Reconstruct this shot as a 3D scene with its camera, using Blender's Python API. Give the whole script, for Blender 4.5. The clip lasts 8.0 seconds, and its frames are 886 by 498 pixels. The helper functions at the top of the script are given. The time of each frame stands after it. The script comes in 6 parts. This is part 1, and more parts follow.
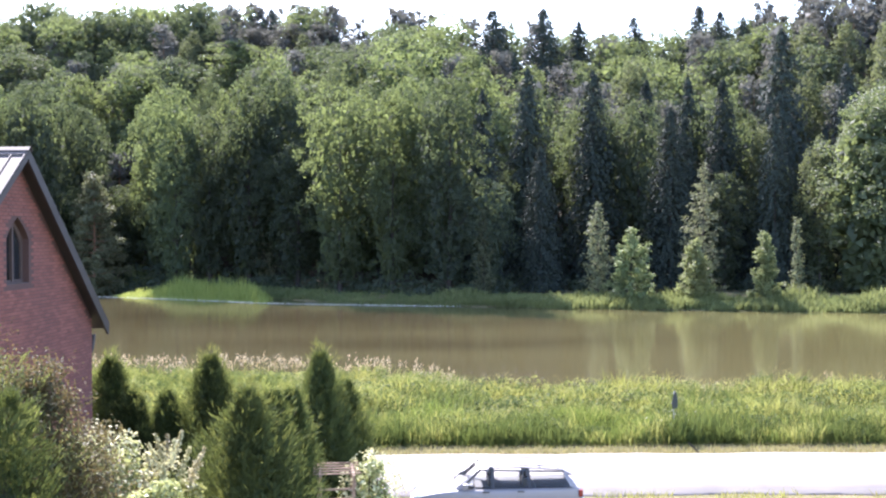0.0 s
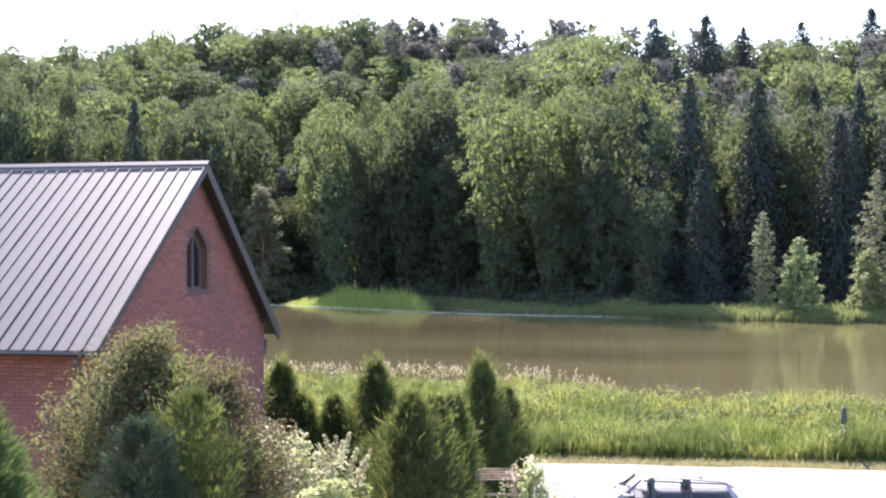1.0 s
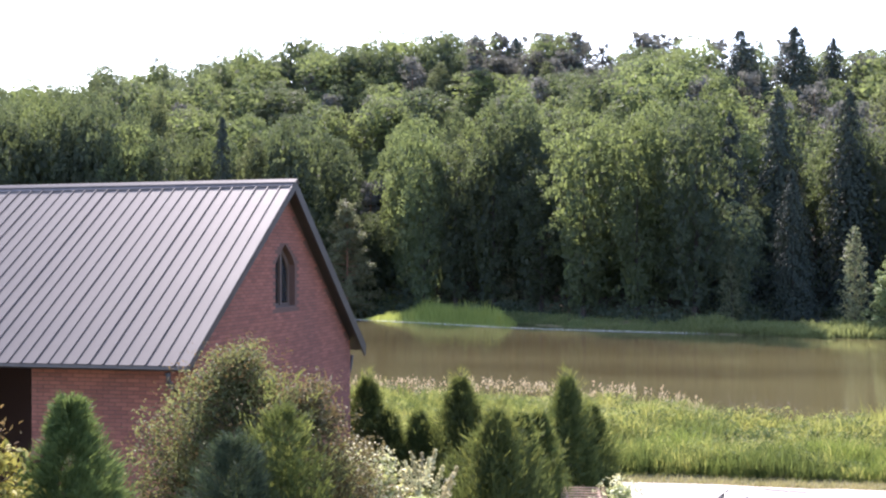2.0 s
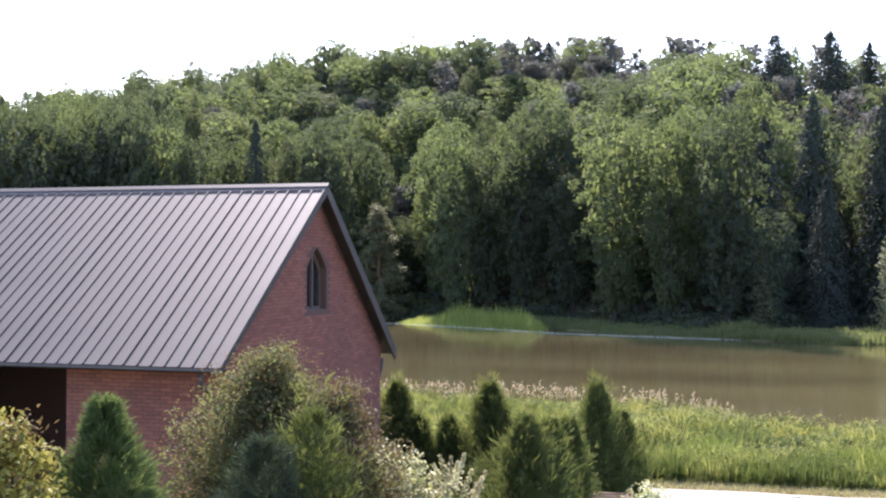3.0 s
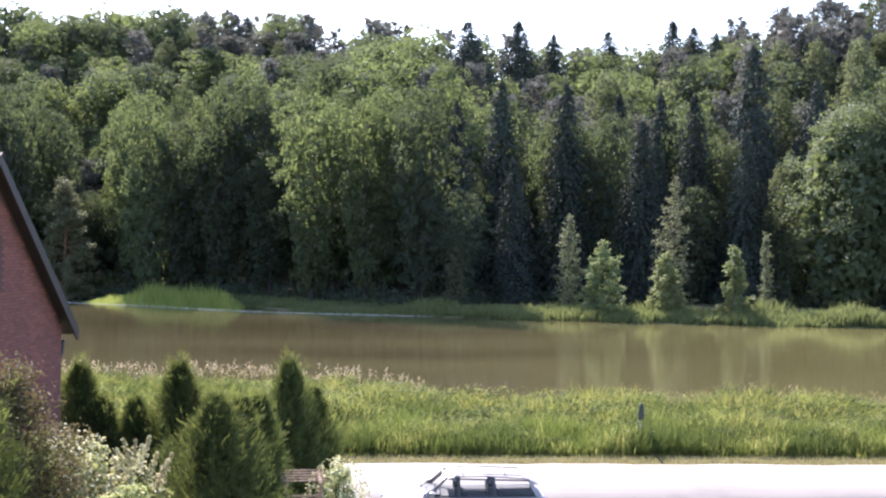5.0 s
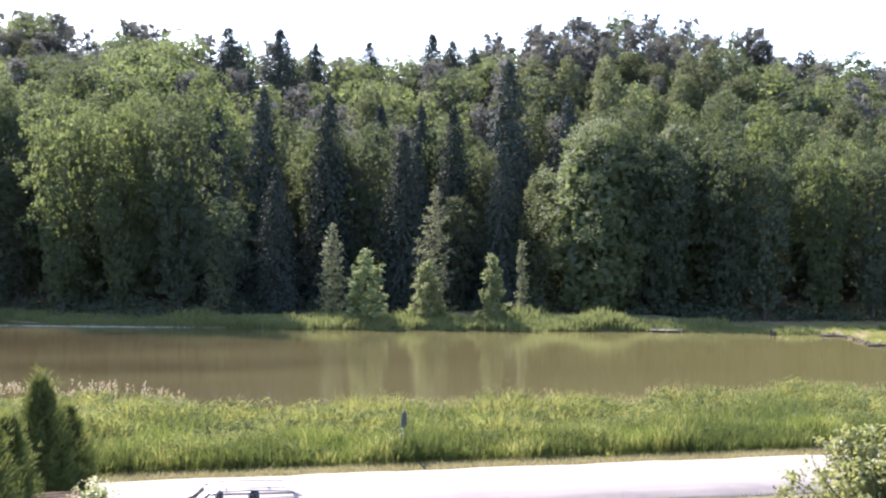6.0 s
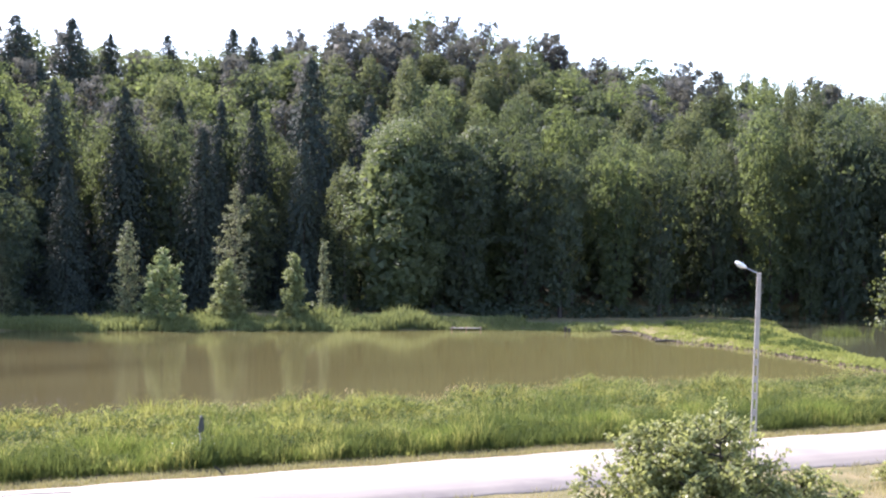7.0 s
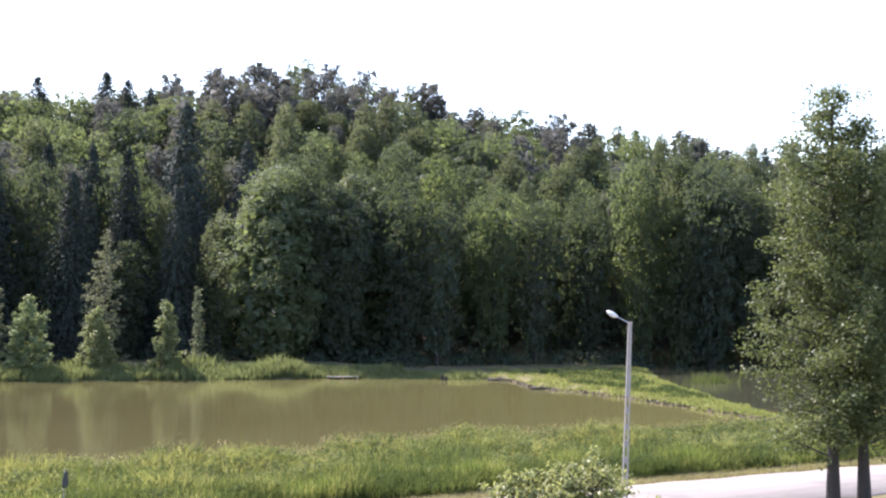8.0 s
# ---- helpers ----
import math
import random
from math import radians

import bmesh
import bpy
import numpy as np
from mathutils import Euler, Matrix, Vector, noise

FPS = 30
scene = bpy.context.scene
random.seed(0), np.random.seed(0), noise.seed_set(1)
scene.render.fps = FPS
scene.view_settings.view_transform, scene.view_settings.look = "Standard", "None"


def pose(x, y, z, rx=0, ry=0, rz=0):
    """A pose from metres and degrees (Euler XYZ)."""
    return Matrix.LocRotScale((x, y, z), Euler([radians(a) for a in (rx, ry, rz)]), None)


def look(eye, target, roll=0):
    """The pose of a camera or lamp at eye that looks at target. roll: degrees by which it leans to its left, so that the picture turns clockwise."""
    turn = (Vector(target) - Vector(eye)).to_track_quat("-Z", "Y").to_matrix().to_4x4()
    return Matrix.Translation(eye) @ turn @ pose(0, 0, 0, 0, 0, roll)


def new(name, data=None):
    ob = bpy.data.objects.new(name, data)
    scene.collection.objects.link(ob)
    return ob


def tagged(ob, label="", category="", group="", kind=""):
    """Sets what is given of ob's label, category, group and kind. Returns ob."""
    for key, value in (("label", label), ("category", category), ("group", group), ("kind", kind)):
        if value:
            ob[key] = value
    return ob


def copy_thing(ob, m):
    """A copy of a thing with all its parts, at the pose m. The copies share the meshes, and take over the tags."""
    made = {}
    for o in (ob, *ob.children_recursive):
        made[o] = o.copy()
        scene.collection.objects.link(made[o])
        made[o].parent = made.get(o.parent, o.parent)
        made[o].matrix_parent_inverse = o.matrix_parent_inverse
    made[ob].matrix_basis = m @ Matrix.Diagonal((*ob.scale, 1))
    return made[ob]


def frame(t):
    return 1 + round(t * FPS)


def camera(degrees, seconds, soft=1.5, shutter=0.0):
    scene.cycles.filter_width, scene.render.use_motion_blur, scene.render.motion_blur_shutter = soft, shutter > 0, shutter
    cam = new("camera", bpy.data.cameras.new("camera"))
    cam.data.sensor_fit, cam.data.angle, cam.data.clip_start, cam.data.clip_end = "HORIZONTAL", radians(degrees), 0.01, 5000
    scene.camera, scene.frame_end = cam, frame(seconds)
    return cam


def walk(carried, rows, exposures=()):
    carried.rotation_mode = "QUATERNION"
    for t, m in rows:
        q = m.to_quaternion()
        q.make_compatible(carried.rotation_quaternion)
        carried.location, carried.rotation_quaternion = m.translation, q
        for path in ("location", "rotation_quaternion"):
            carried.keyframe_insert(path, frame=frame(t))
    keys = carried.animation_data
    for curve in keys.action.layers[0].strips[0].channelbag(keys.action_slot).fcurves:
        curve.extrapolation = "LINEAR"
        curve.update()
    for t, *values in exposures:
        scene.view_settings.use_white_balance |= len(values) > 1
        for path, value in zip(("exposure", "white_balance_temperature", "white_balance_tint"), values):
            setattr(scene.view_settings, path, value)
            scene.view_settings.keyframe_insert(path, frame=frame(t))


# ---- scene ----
cam = camera(42.0, 8.0, soft=2.25)
PATH = [
    (0.0, (-0.07, 0.38, 7.92), (-0.069, 10.379, 7.792), -0.28),
    (0.5, (-0.08, 0.17, 7.92), (-0.857, 10.138, 7.855), -0.19),
    (1.0, (-0.08, -0.02, 7.90), (-1.451, 9.887, 7.868), -0.25),
    (1.5, (-0.01, -0.15, 7.95), (-1.770, 9.698, 7.941), -0.03),
    (2.0, (-0.13, -0.05, 7.95), (-2.209, 9.733, 8.049), -0.22),
    (2.2, (-0.12, -0.07, 7.95), (-2.255, 9.700, 8.130), -0.18),
    (3.3, (-0.06, -0.18, 7.96), (-2.434, 9.534, 8.085), 0.22),
    (3.5, (-0.04, -0.19, 7.96), (-2.343, 9.543, 8.101), 0.26),
    (4.0, (-0.01, -0.14, 7.97), (-2.192, 9.615, 8.173), -0.06),
    (4.5, (0.03, -0.14, 7.95), (-1.073, 9.800, 8.058), 0.17),
    (5.0, (0.03, 0.03, 7.93), (0.262, 10.030, 7.891), 0.48),
    (5.2, (0.03, 0.02, 7.94), (0.738, 9.995, 7.862), 0.48),
    (6.3, (-0.02, -0.05, 8.02), (2.780, 9.550, 8.095), 0.16),
    (6.5, (-0.02, -0.05, 8.03), (3.148, 9.432, 8.058), 0.16),
    (7.0, (0.09, 0.06, 8.13), (3.971, 9.272, 8.167), 0.32),
    (7.5, (0.09, 0.04, 8.19), (4.380, 9.069, 8.411), 0.52),
    (8.0, (0.17, 0.07, 8.19), (4.992, 8.812, 8.645), 0.42),
]
walk(cam, [(t, look(eye, target, roll)) for t, eye, target, roll in PATH],
     exposures=[(0.0, 2.63, 6000, 25), (2.0, 2.42, 6250, 26), (4.0, 2.14, 6250, 26), (5.0, 2.18, 6150, 25), (6.5, 2.32, 6250, 26), (8.0, 2.05, 6250, 25)])

# ---- light: high summer sun ahead of the camera and a little to the left ----
SUN_ELEVATION, SUN_YAW = radians(44), radians(20)
sun_way = Vector((-math.sin(SUN_YAW) * math.cos(SUN_ELEVATION), math.cos(SUN_YAW) * math.cos(SUN_ELEVATION), math.sin(SUN_ELEVATION)))
sun = new("sun", bpy.data.lights.new("sun", "SUN"))
sun.data.energy, sun.data.angle, sun.data.color = 4.2, radians(0.53), (1.0, 0.95, 0.86)
sun.matrix_world = look(sun_way * 50, (0, 0, 0))
world = bpy.data.worlds.new("world")
scene.world = world
world.use_nodes = True
sky = world.node_tree.nodes.new("ShaderNodeTexSky")
sky.sky_type, sky.sun_disc = "NISHITA", False
sky.sun_elevation, sky.sun_rotation = SUN_ELEVATION, -SUN_YAW
sky.air_density, sky.dust_density = 1.2, 0.8
world.node_tree.links.new(sky.outputs[0], world.node_tree.nodes["Background"].inputs[0])
world.node_tree.nodes["Background"].inputs[1].default_value = 0.12


# ---- materials ----
class Nodes:
    """A small helper round a material's node tree."""

    def __init__(self, name):
        self.mat = bpy.data.materials.new(name)
        self.mat.use_nodes = True
        self.tree = self.mat.node_tree
        self.bsdf = self.tree.nodes["Principled BSDF"]
        self.out = self.tree.nodes["Material Output"]

    def add(self, kind, **inputs):
        node = self.tree.nodes.new(kind)
        for key, value in inputs.items():
            self.set(node, key, value)
        return node

    def set(self, node, key, value):
        slot = node.inputs[int(key[1:])] if key[0] == "i" and key[1:].isdigit() else node.inputs[key.replace("_", " ")]
        if isinstance(value, bpy.types.NodeSocket):
            self.tree.links.new(value, slot)
        else:
            slot.default_value = value

    def noise(self, scale, detail=4, rough=0.6, where=None):
        node = self.add("ShaderNodeTexNoise", Scale=scale, Detail=detail, Roughness=rough)
        if where is not None:
            self.set(node, "Vector", where)
        return node.outputs["Fac"]

    def spread(self, value, low, high):
        node = self.add("ShaderNodeMapRange", i0=value, i1=low, i2=high)
        return node.outputs[0]

    def mix(self, fac, a, b, how="MIX"):
        node = self.tree.nodes.new("ShaderNodeMix")
        node.data_type, node.blend_type = "RGBA", how
        for key, value in ((0, fac), (6, a), (7, b)):
            if isinstance(value, bpy.types.NodeSocket):
                self.tree.links.new(value, node.inputs[key])
            else:
                node.inputs[key].default_value = value if key == 0 else (*value[:3], 1)
        return node.outputs[2]

    def maths(self, how, a, b=0.0):
        node = self.tree.nodes.new("ShaderNodeMath")
        node.operation = how
        self.set(node, "i0", a), self.set(node, "i1", b)
        return node.outputs[0]

    def where(self):
        return self.add("ShaderNodeTexCoord").outputs["Object"]

    def place(self):
        return self.add("ShaderNodeNewGeometry").outputs["Position"]

    def bump(self, height, strength=0.3, distance=0.02):
        node = self.add("ShaderNodeBump", Strength=strength, Distance=distance, Height=height)
        self.set(self.bsdf, "Normal", node.outputs[0])


def plain(name, colour, rough=0.6, metal=0.0, vary=0.25, scale=3.0, bump=0.15, grain=40.0, spec=0.5):
    """A surface of one colour with stains, grain and fine relief."""
    n = Nodes(name)
    w = n.where()
    big, fine = n.noise(scale, 5, 0.65, w), n.noise(grain, 3, 0.6, w)
    dark = [c * (1 - vary) for c in colour]
    light = [min(1, c * (1 + vary * 0.6)) for c in colour]
    c = n.mix(n.spread(big, 0.3, 0.7), dark, light)
    c = n.mix(0.25, c, n.mix(n.spread(fine, 0.3, 0.7), dark, light))
    n.set(n.bsdf, "Base_Color", c)
    n.set(n.bsdf, "Roughness", n.add("ShaderNodeMapRange", i0=big, i3=max(0.02, rough - 0.1), i4=min(1, rough + 0.12)).outputs[0])
    n.set(n.bsdf, "Metallic", metal)
    n.set(n.bsdf, "Specular_IOR_Level", spec)
    if bump:
        n.bump(fine, bump, 0.01)
    return n.mat


def leafy(name, low, high, glow, shine=0.06, rough=0.75, through_part=0.35, patch=0.15, tints=()):
    """Leaves or blades: each one of its own tone, lit from behind as well."""
    n = Nodes(name)
    geo = n.add("ShaderNodeNewGeometry")
    one = n.add("ShaderNodeObjectInfo").outputs["Random"]
    c = n.mix(geo.outputs["Random Per Island"], low, high)
    wide = n.spread(n.noise(patch, 3, 0.6, geo.outputs["Position"]), 0.35, 0.65)
    c = n.mix(n.maths("MULTIPLY", wide, 0.45), c, [(a + b) * 0.34 for a, b in zip(low, high)])
    for scale, part_of, tint in tints:
        c = n.mix(n.maths("MULTIPLY", n.spread(n.noise(scale, 2, 0.5, geo.outputs["Position"]), 0.45, 0.62), part_of), c, tint)
    hue = n.add("ShaderNodeHueSaturation", Color=c)
    n.set(hue, "Hue", n.add("ShaderNodeMapRange", i0=one, i3=0.475, i4=0.52).outputs[0])
    n.set(hue, "Value", n.add("ShaderNodeMapRange", i0=n.maths("FRACT", n.maths("MULTIPLY", one, 7.31)), i3=0.72, i4=1.25).outputs[0])
    c = hue.outputs[0]
    n.set(n.bsdf, "Base_Color", c), n.set(n.bsdf, "Roughness", rough), n.set(n.bsdf, "Specular_IOR_Level", shine)
    t = n.add("ShaderNodeBsdfTranslucent", Color=n.mix(0.6, c, glow))
    both = n.add("ShaderNodeMixShader", i0=through_part, i1=n.bsdf.outputs[0], i2=t.outputs[0])
    n.tree.links.new(both.outputs[0], n.out.inputs[0])
    return n.mat


# darker oak and lighter lime leaves put shade and sunlight into colour
OAK = leafy("oak_leaves", (0.029, 0.040, 0.032), (0.050, 0.064, 0.044), (0.22, 0.28, 0.09), 0.1, 0.75, through_part=0.3)
LIME = leafy("lime_leaves", (0.034, 0.049, 0.033), (0.066, 0.085, 0.049), (0.28, 0.35, 0.10), 0.1, 0.75, through_part=0.38)
YOUNG = leafy("young_leaves", (0.10, 0.128, 0.060), (0.195, 0.222, 0.11), (0.34, 0.40, 0.14), 0.15, 0.5, through_part=0.4)
PALE = leafy("pale_birch_leaves", (0.072, 0.085, 0.053), (0.155, 0.168, 0.098), (0.28, 0.31, 0.14), 0.1, 0.6, 0.28)
BIRCH = leafy("birch_leaves", (0.040, 0.052, 0.034), (0.078, 0.094, 0.054), (0.24, 0.28, 0.10), 0.1, 0.75, through_part=0.34)
# blue-grey put into the spruce, pine and oak colours for distant haze
SPRUCE = leafy("spruce_needles", (0.022, 0.031, 0.026), (0.040, 0.052, 0.042), (0.06, 0.08, 0.04), 0.12, 0.75, 0.1)
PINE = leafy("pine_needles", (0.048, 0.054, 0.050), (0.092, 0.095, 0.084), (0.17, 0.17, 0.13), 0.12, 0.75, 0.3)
ALDER = leafy("alder_leaves", (0.026, 0.042, 0.018), (0.098, 0.118, 0.050), (0.24, 0.29, 0.08), 0.16, 0.55, 0.27, 0.5)
SHRUB = leafy("shrub_leaves", (0.048, 0.068, 0.026), (0.27, 0.28, 0.115), (0.40, 0.43, 0.13), 0.25, 0.5, 0.38, 0.8)
BLUISH = leafy("bluish_sprays", (0.020, 0.034, 0.027), (0.056, 0.076, 0.047), (0.14, 0.19, 0.07), 0.06, 0.75, 0.12, 0.9)
# lighter copy of the thuja colour; sunlight on outer sprays is put into it
TIPS = leafy("sunlit_tone_sprays", (0.060, 0.080, 0.028), (0.13, 0.150, 0.050), (0.28, 0.31, 0.07), 0.06, 0.75, 0.3, 0.9)
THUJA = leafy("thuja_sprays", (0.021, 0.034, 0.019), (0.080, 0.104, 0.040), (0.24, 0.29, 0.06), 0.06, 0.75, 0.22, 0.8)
FEATHER = leafy("feathery_sprays", (0.026, 0.048, 0.022), (0.080, 0.112, 0.045), (0.21, 0.28, 0.065), 0.06, 0.75, 0.26, 0.9)
BRONZE = leafy("bronze_leaves", (0.036, 0.038, 0.021), (0.125, 0.100, 0.052), (0.22, 0.18, 0.07), 0.12, 0.65, 0.28, 1.2)
RUSTY = leafy("bronzed_sprays", (0.055, 0.050, 0.026), (0.140, 0.100, 0.050), (0.25, 0.17, 0.06), 0.06, 0.75, 0.3, 0.9)
WHITE = leafy("white_edged_leaves", (0.090, 0.125, 0.040), (0.48, 0.51, 0.25), (0.48, 0.52, 0.18), 0.25, 0.5, 0.36, 0.9)
CREAM = leafy("cream_plumes", (0.28, 0.27, 0.13), (0.58, 0.55, 0.35), (0.45, 0.42, 0.22), 0.1, 0.7, 0.3, 0.9)
YELLOW = leafy("yellow_sprays", (0.09, 0.095, 0.025), (0.27, 0.235, 0.065), (0.34, 0.31, 0.07), 0.1, 0.7, 0.25, 0.9)
GRASS = leafy("meadow_blades", (0.100, 0.124, 0.030), (0.295, 0.298, 0.098), (0.39, 0.39, 0.095), 0.05, 0.75, 0.4, 0.22, tints=((0.33, 0.45, (0.34, 0.32, 0.13)), (0.55, 0.8, (0.075, 0.115, 0.030)), (1.3, 0.25, (0.28, 0.25, 0.12))))
REED = leafy("reed_blades", (0.044, 0.070, 0.021), (0.108, 0.142, 0.044), (0.18, 0.225, 0.052), 0.1, 0.7, 0.32, 0.12, tints=((0.8, 0.35, (0.15, 0.18, 0.055)), (0.4, 0.6, (0.040, 0.068, 0.021))))
FRESH = leafy("fresh_blades", (0.072, 0.106, 0.024), (0.145, 0.186, 0.050), (0.24, 0.29, 0.055), 0.06, 0.7, 0.36, 0.3)
PANICLE = leafy("grass_panicles", (0.17, 0.185, 0.075), (0.33, 0.325, 0.16), (0.36, 0.36, 0.15), 0.05, 0.75, 0.4, 0.3)
DIKE = leafy("dike_blades", (0.12, 0.155, 0.045), (0.27, 0.30, 0.10), (0.36, 0.40, 0.10), 0.05, 0.75, 0.4, 0.3, tints=((1.1, 0.6, (0.09, 0.12, 0.045)),))
HERB = leafy("herb_leaves", (0.085, 0.116, 0.034), (0.215, 0.235, 0.085), (0.30, 0.33, 0.09), 0.06, 0.7, 0.4, 0.3, tints=((0.33, 0.35, (0.26, 0.24, 0.10)), (0.7, 0.6, (0.065, 0.10, 0.03))))
WEED = leafy("weed_leaves", (0.040, 0.064, 0.022), (0.095, 0.125, 0.042), (0.15, 0.19, 0.05), 0.1, 0.7, 0.26, 0.3)
SEDGE = leafy("sedge_blades", (0.16, 0.20, 0.050), (0.30, 0.335, 0.10), (0.38, 0.42, 0.10), 0.15, 0.6, 0.42, 0.1)
FAR_REED = leafy("far_reed_blades", (0.085, 0.115, 0.042), (0.19, 0.22, 0.09), (0.25, 0.29, 0.09), 0.2, 0.55, 0.35, 0.1)
DRY = leafy("dry_blades", (0.19, 0.17, 0.075), (0.35, 0.305, 0.145), (0.34, 0.30, 0.12), 0.1, 0.75, 0.3, 0.5)
PLUME = leafy("reed_plumes", (0.24, 0.185, 0.12), (0.43, 0.36, 0.25), (0.4, 0.32, 0.2), 0.1, 0.7, 0.3, 0.4)
FLOWER = leafy("white_umbels", (0.5, 0.5, 0.42), (0.75, 0.75, 0.68), (0.6, 0.6, 0.5), 0.2, 0.7, 0.3, 0.5)
BARK = plain("dark_bark", (0.034, 0.028, 0.024), 0.9, 0, 0.4, 6, 0.6, 25)
PINE_BARK = plain("pine_bark", (0.19, 0.105, 0.065), 0.9, 0, 0.4, 3, 0.5, 20)
BIRCH_BARK = plain("birch_bark", (0.085, 0.078, 0.070), 0.8, 0, 0.5, 4, 0.3, 12)


def soil():
    n = Nodes("ground_cover")
    p = n.place()
    big, mid, fine = n.noise(0.05, 5, 0.6, p), n.noise(0.6, 5, 0.65, p), n.noise(14, 4, 0.7, p)
    c = n.mix(n.spread(big, 0.35, 0.65), (0.088, 0.088, 0.035), (0.145, 0.125, 0.06))
    c = n.mix(n.spread(mid, 0.4, 0.7), c, (0.21, 0.165, 0.09))
    c = n.mix(n.maths("MULTIPLY", n.spread(fine, 0.3, 0.75), 0.5), c, (0.05, 0.045, 0.022))
    height = n.add("ShaderNodeSeparateXYZ", Vector=p).outputs["Z"]
    litter = n.mix(n.spread(mid, 0.35, 0.7), (0.026, 0.021, 0.014), (0.050, 0.040, 0.026))
    c = n.mix(n.spread(n.maths("ADD", height, mid), 0.6, 2.2), c, litter)
    n.set(n.bsdf, "Base_Color", c), n.set(n.bsdf, "Roughness", 0.95), n.set(n.bsdf, "Specular_IOR_Level", 0.15)
    n.bump(fine, 0.6, 0.05)
    return n.mat


def pond_water(name, low, high):
    n = Nodes(name)
    p = n.place()
    flat = n.add("ShaderNodeMapping", Vector=p)
    flat.inputs["Scale"].default_value = (0.6, 2.2, 1)
    drift = n.add("ShaderNodeMapping", Vector=p)
    drift.inputs["Scale"].default_value = (0.5, 1.5, 1)
    silt = n.noise(0.03, 4, 0.5, drift.outputs[0])
    c = n.mix(n.spread(silt, 0.3, 0.7), low, high)
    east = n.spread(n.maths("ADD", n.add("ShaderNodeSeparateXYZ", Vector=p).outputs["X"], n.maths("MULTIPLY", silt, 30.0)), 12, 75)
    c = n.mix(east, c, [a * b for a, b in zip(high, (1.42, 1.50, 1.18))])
    n.set(n.bsdf, "Base_Color", c), n.set(n.bsdf, "Roughness", 0.04), n.set(n.bsdf, "IOR", 1.33)
    n.bump(n.noise(2.4, 4, 0.6, flat.outputs[0]), 0.07, 0.05)
    return n.mat


def road_surface():
    n = Nodes("pale_asphalt")
    p = n.place()
    lanes = n.add("ShaderNodeMapping", Vector=p)
    lanes.inputs["Scale"].default_value = (0.06, 1.1, 1)
    streak, patch, stone = n.noise(1.0, 5, 0.6, lanes.outputs[0]), n.noise(0.35, 5, 0.65, p), n.noise(60, 3, 0.7, p)
    c = n.mix(n.spread(streak, 0.3, 0.7), (0.150, 0.131, 0.112), (0.218, 0.193, 0.167))
    c = n.mix(n.maths("MULTIPLY", n.spread(patch, 0.52, 0.68), 0.6), c, (0.112, 0.096, 0.088))
    c = n.mix(n.maths("MULTIPLY", n.spread(stone, 0.35, 0.7), 0.3), c, (0.11, 0.10, 0.097))
    n.set(n.bsdf, "Base_Color", c), n.set(n.bsdf, "Roughness", 0.85)
    n.bump(stone, 0.4, 0.01)
    return n.mat


def brickwork(name, low, high, soot_tone, bump=0.5):
    n = Nodes(name)
    geo = n.add("ShaderNodeNewGeometry")
    one = n.add("ShaderNodeObjectInfo").outputs["Random"]
    pick_one = n.maths("FRACT", n.maths("ADD", geo.outputs["Random Per Island"], n.maths("MULTIPLY", one, 5.37)))
    soot, grain = n.noise(0.7, 5, 0.65, n.where()), n.noise(30, 3, 0.6, n.where())
    c = n.mix(pick_one, low, high)
    c = n.mix(n.maths("MULTIPLY", n.spread(soot, 0.42, 0.72), 0.5), c, soot_tone)
    c = n.mix(n.maths("MULTIPLY", n.spread(grain, 0.4, 0.7), 0.2), c, [a * 1.35 for a in high])
    n.set(n.bsdf, "Base_Color", c), n.set(n.bsdf, "Roughness", 0.88), n.set(n.bsdf, "Specular_IOR_Level", 0.2)
    n.bump(grain, bump, 0.012)
    return n.mat


def glazing(name, tint, rough=0.03):
    n = Nodes(name)
    n.set(n.bsdf, "Base_Color", (*tint, 1)), n.set(n.bsdf, "Roughness", rough)
    n.set(n.bsdf, "Transmission_Weight", 0.75), n.set(n.bsdf, "IOR", 1.16)
    return n.mat


SOIL, ROAD = soil(), road_surface()
WATER = pond_water("turbid_water", (0.042, 0.0345, 0.0175), (0.076, 0.067, 0.033))
DARK_WATER = pond_water("dark_water", (0.022, 0.024, 0.020), (0.034, 0.034, 0.026))
BRICK = brickwork("red_brick", (0.148, 0.060, 0.049), (0.238, 0.096, 0.073), (0.128, 0.062, 0.053))
MORTAR = brickwork("dark_mortar", (0.080, 0.048, 0.042), (0.092, 0.055, 0.048), (0.070, 0.046, 0.040), 0.8)
GALVANISED = plain("grey_sheet_metal", (0.066, 0.057, 0.052), 0.62, 0.0, 0.16, 0.8, 0.05, 6, 0.25)
SEAM = plain("shaded_seam_metal", (0.20, 0.19, 0.195), 0.5, 0.35, 0.2, 2, 0.05, 8)
DARK_TIN = plain("dark_brown_tin", (0.045, 0.038, 0.036), 0.5, 0.1, 0.3, 3, 0.1, 20)
OLD_WOOD = plain("weathered_wood", (0.31, 0.21, 0.14), 0.85, 0, 0.4, 5, 0.4, 30)
GREY_WOOD = plain("grey_timber", (0.25, 0.23, 0.20), 0.85, 0, 0.35, 4, 0.4, 30)
EARTH = plain("wet_brown_earth", (0.10, 0.072, 0.045), 0.9, 0, 0.4, 3, 0.4, 18)
CONCRETE = plain("pale_concrete", (0.36, 0.325, 0.295), 0.85, 0, 0.2, 2.5, 0.3, 35)
LAMP_SHELL = plain("white_lamp_shell", (0.72, 0.72, 0.72), 0.35, 0.1, 0.08, 6, 0, 30)
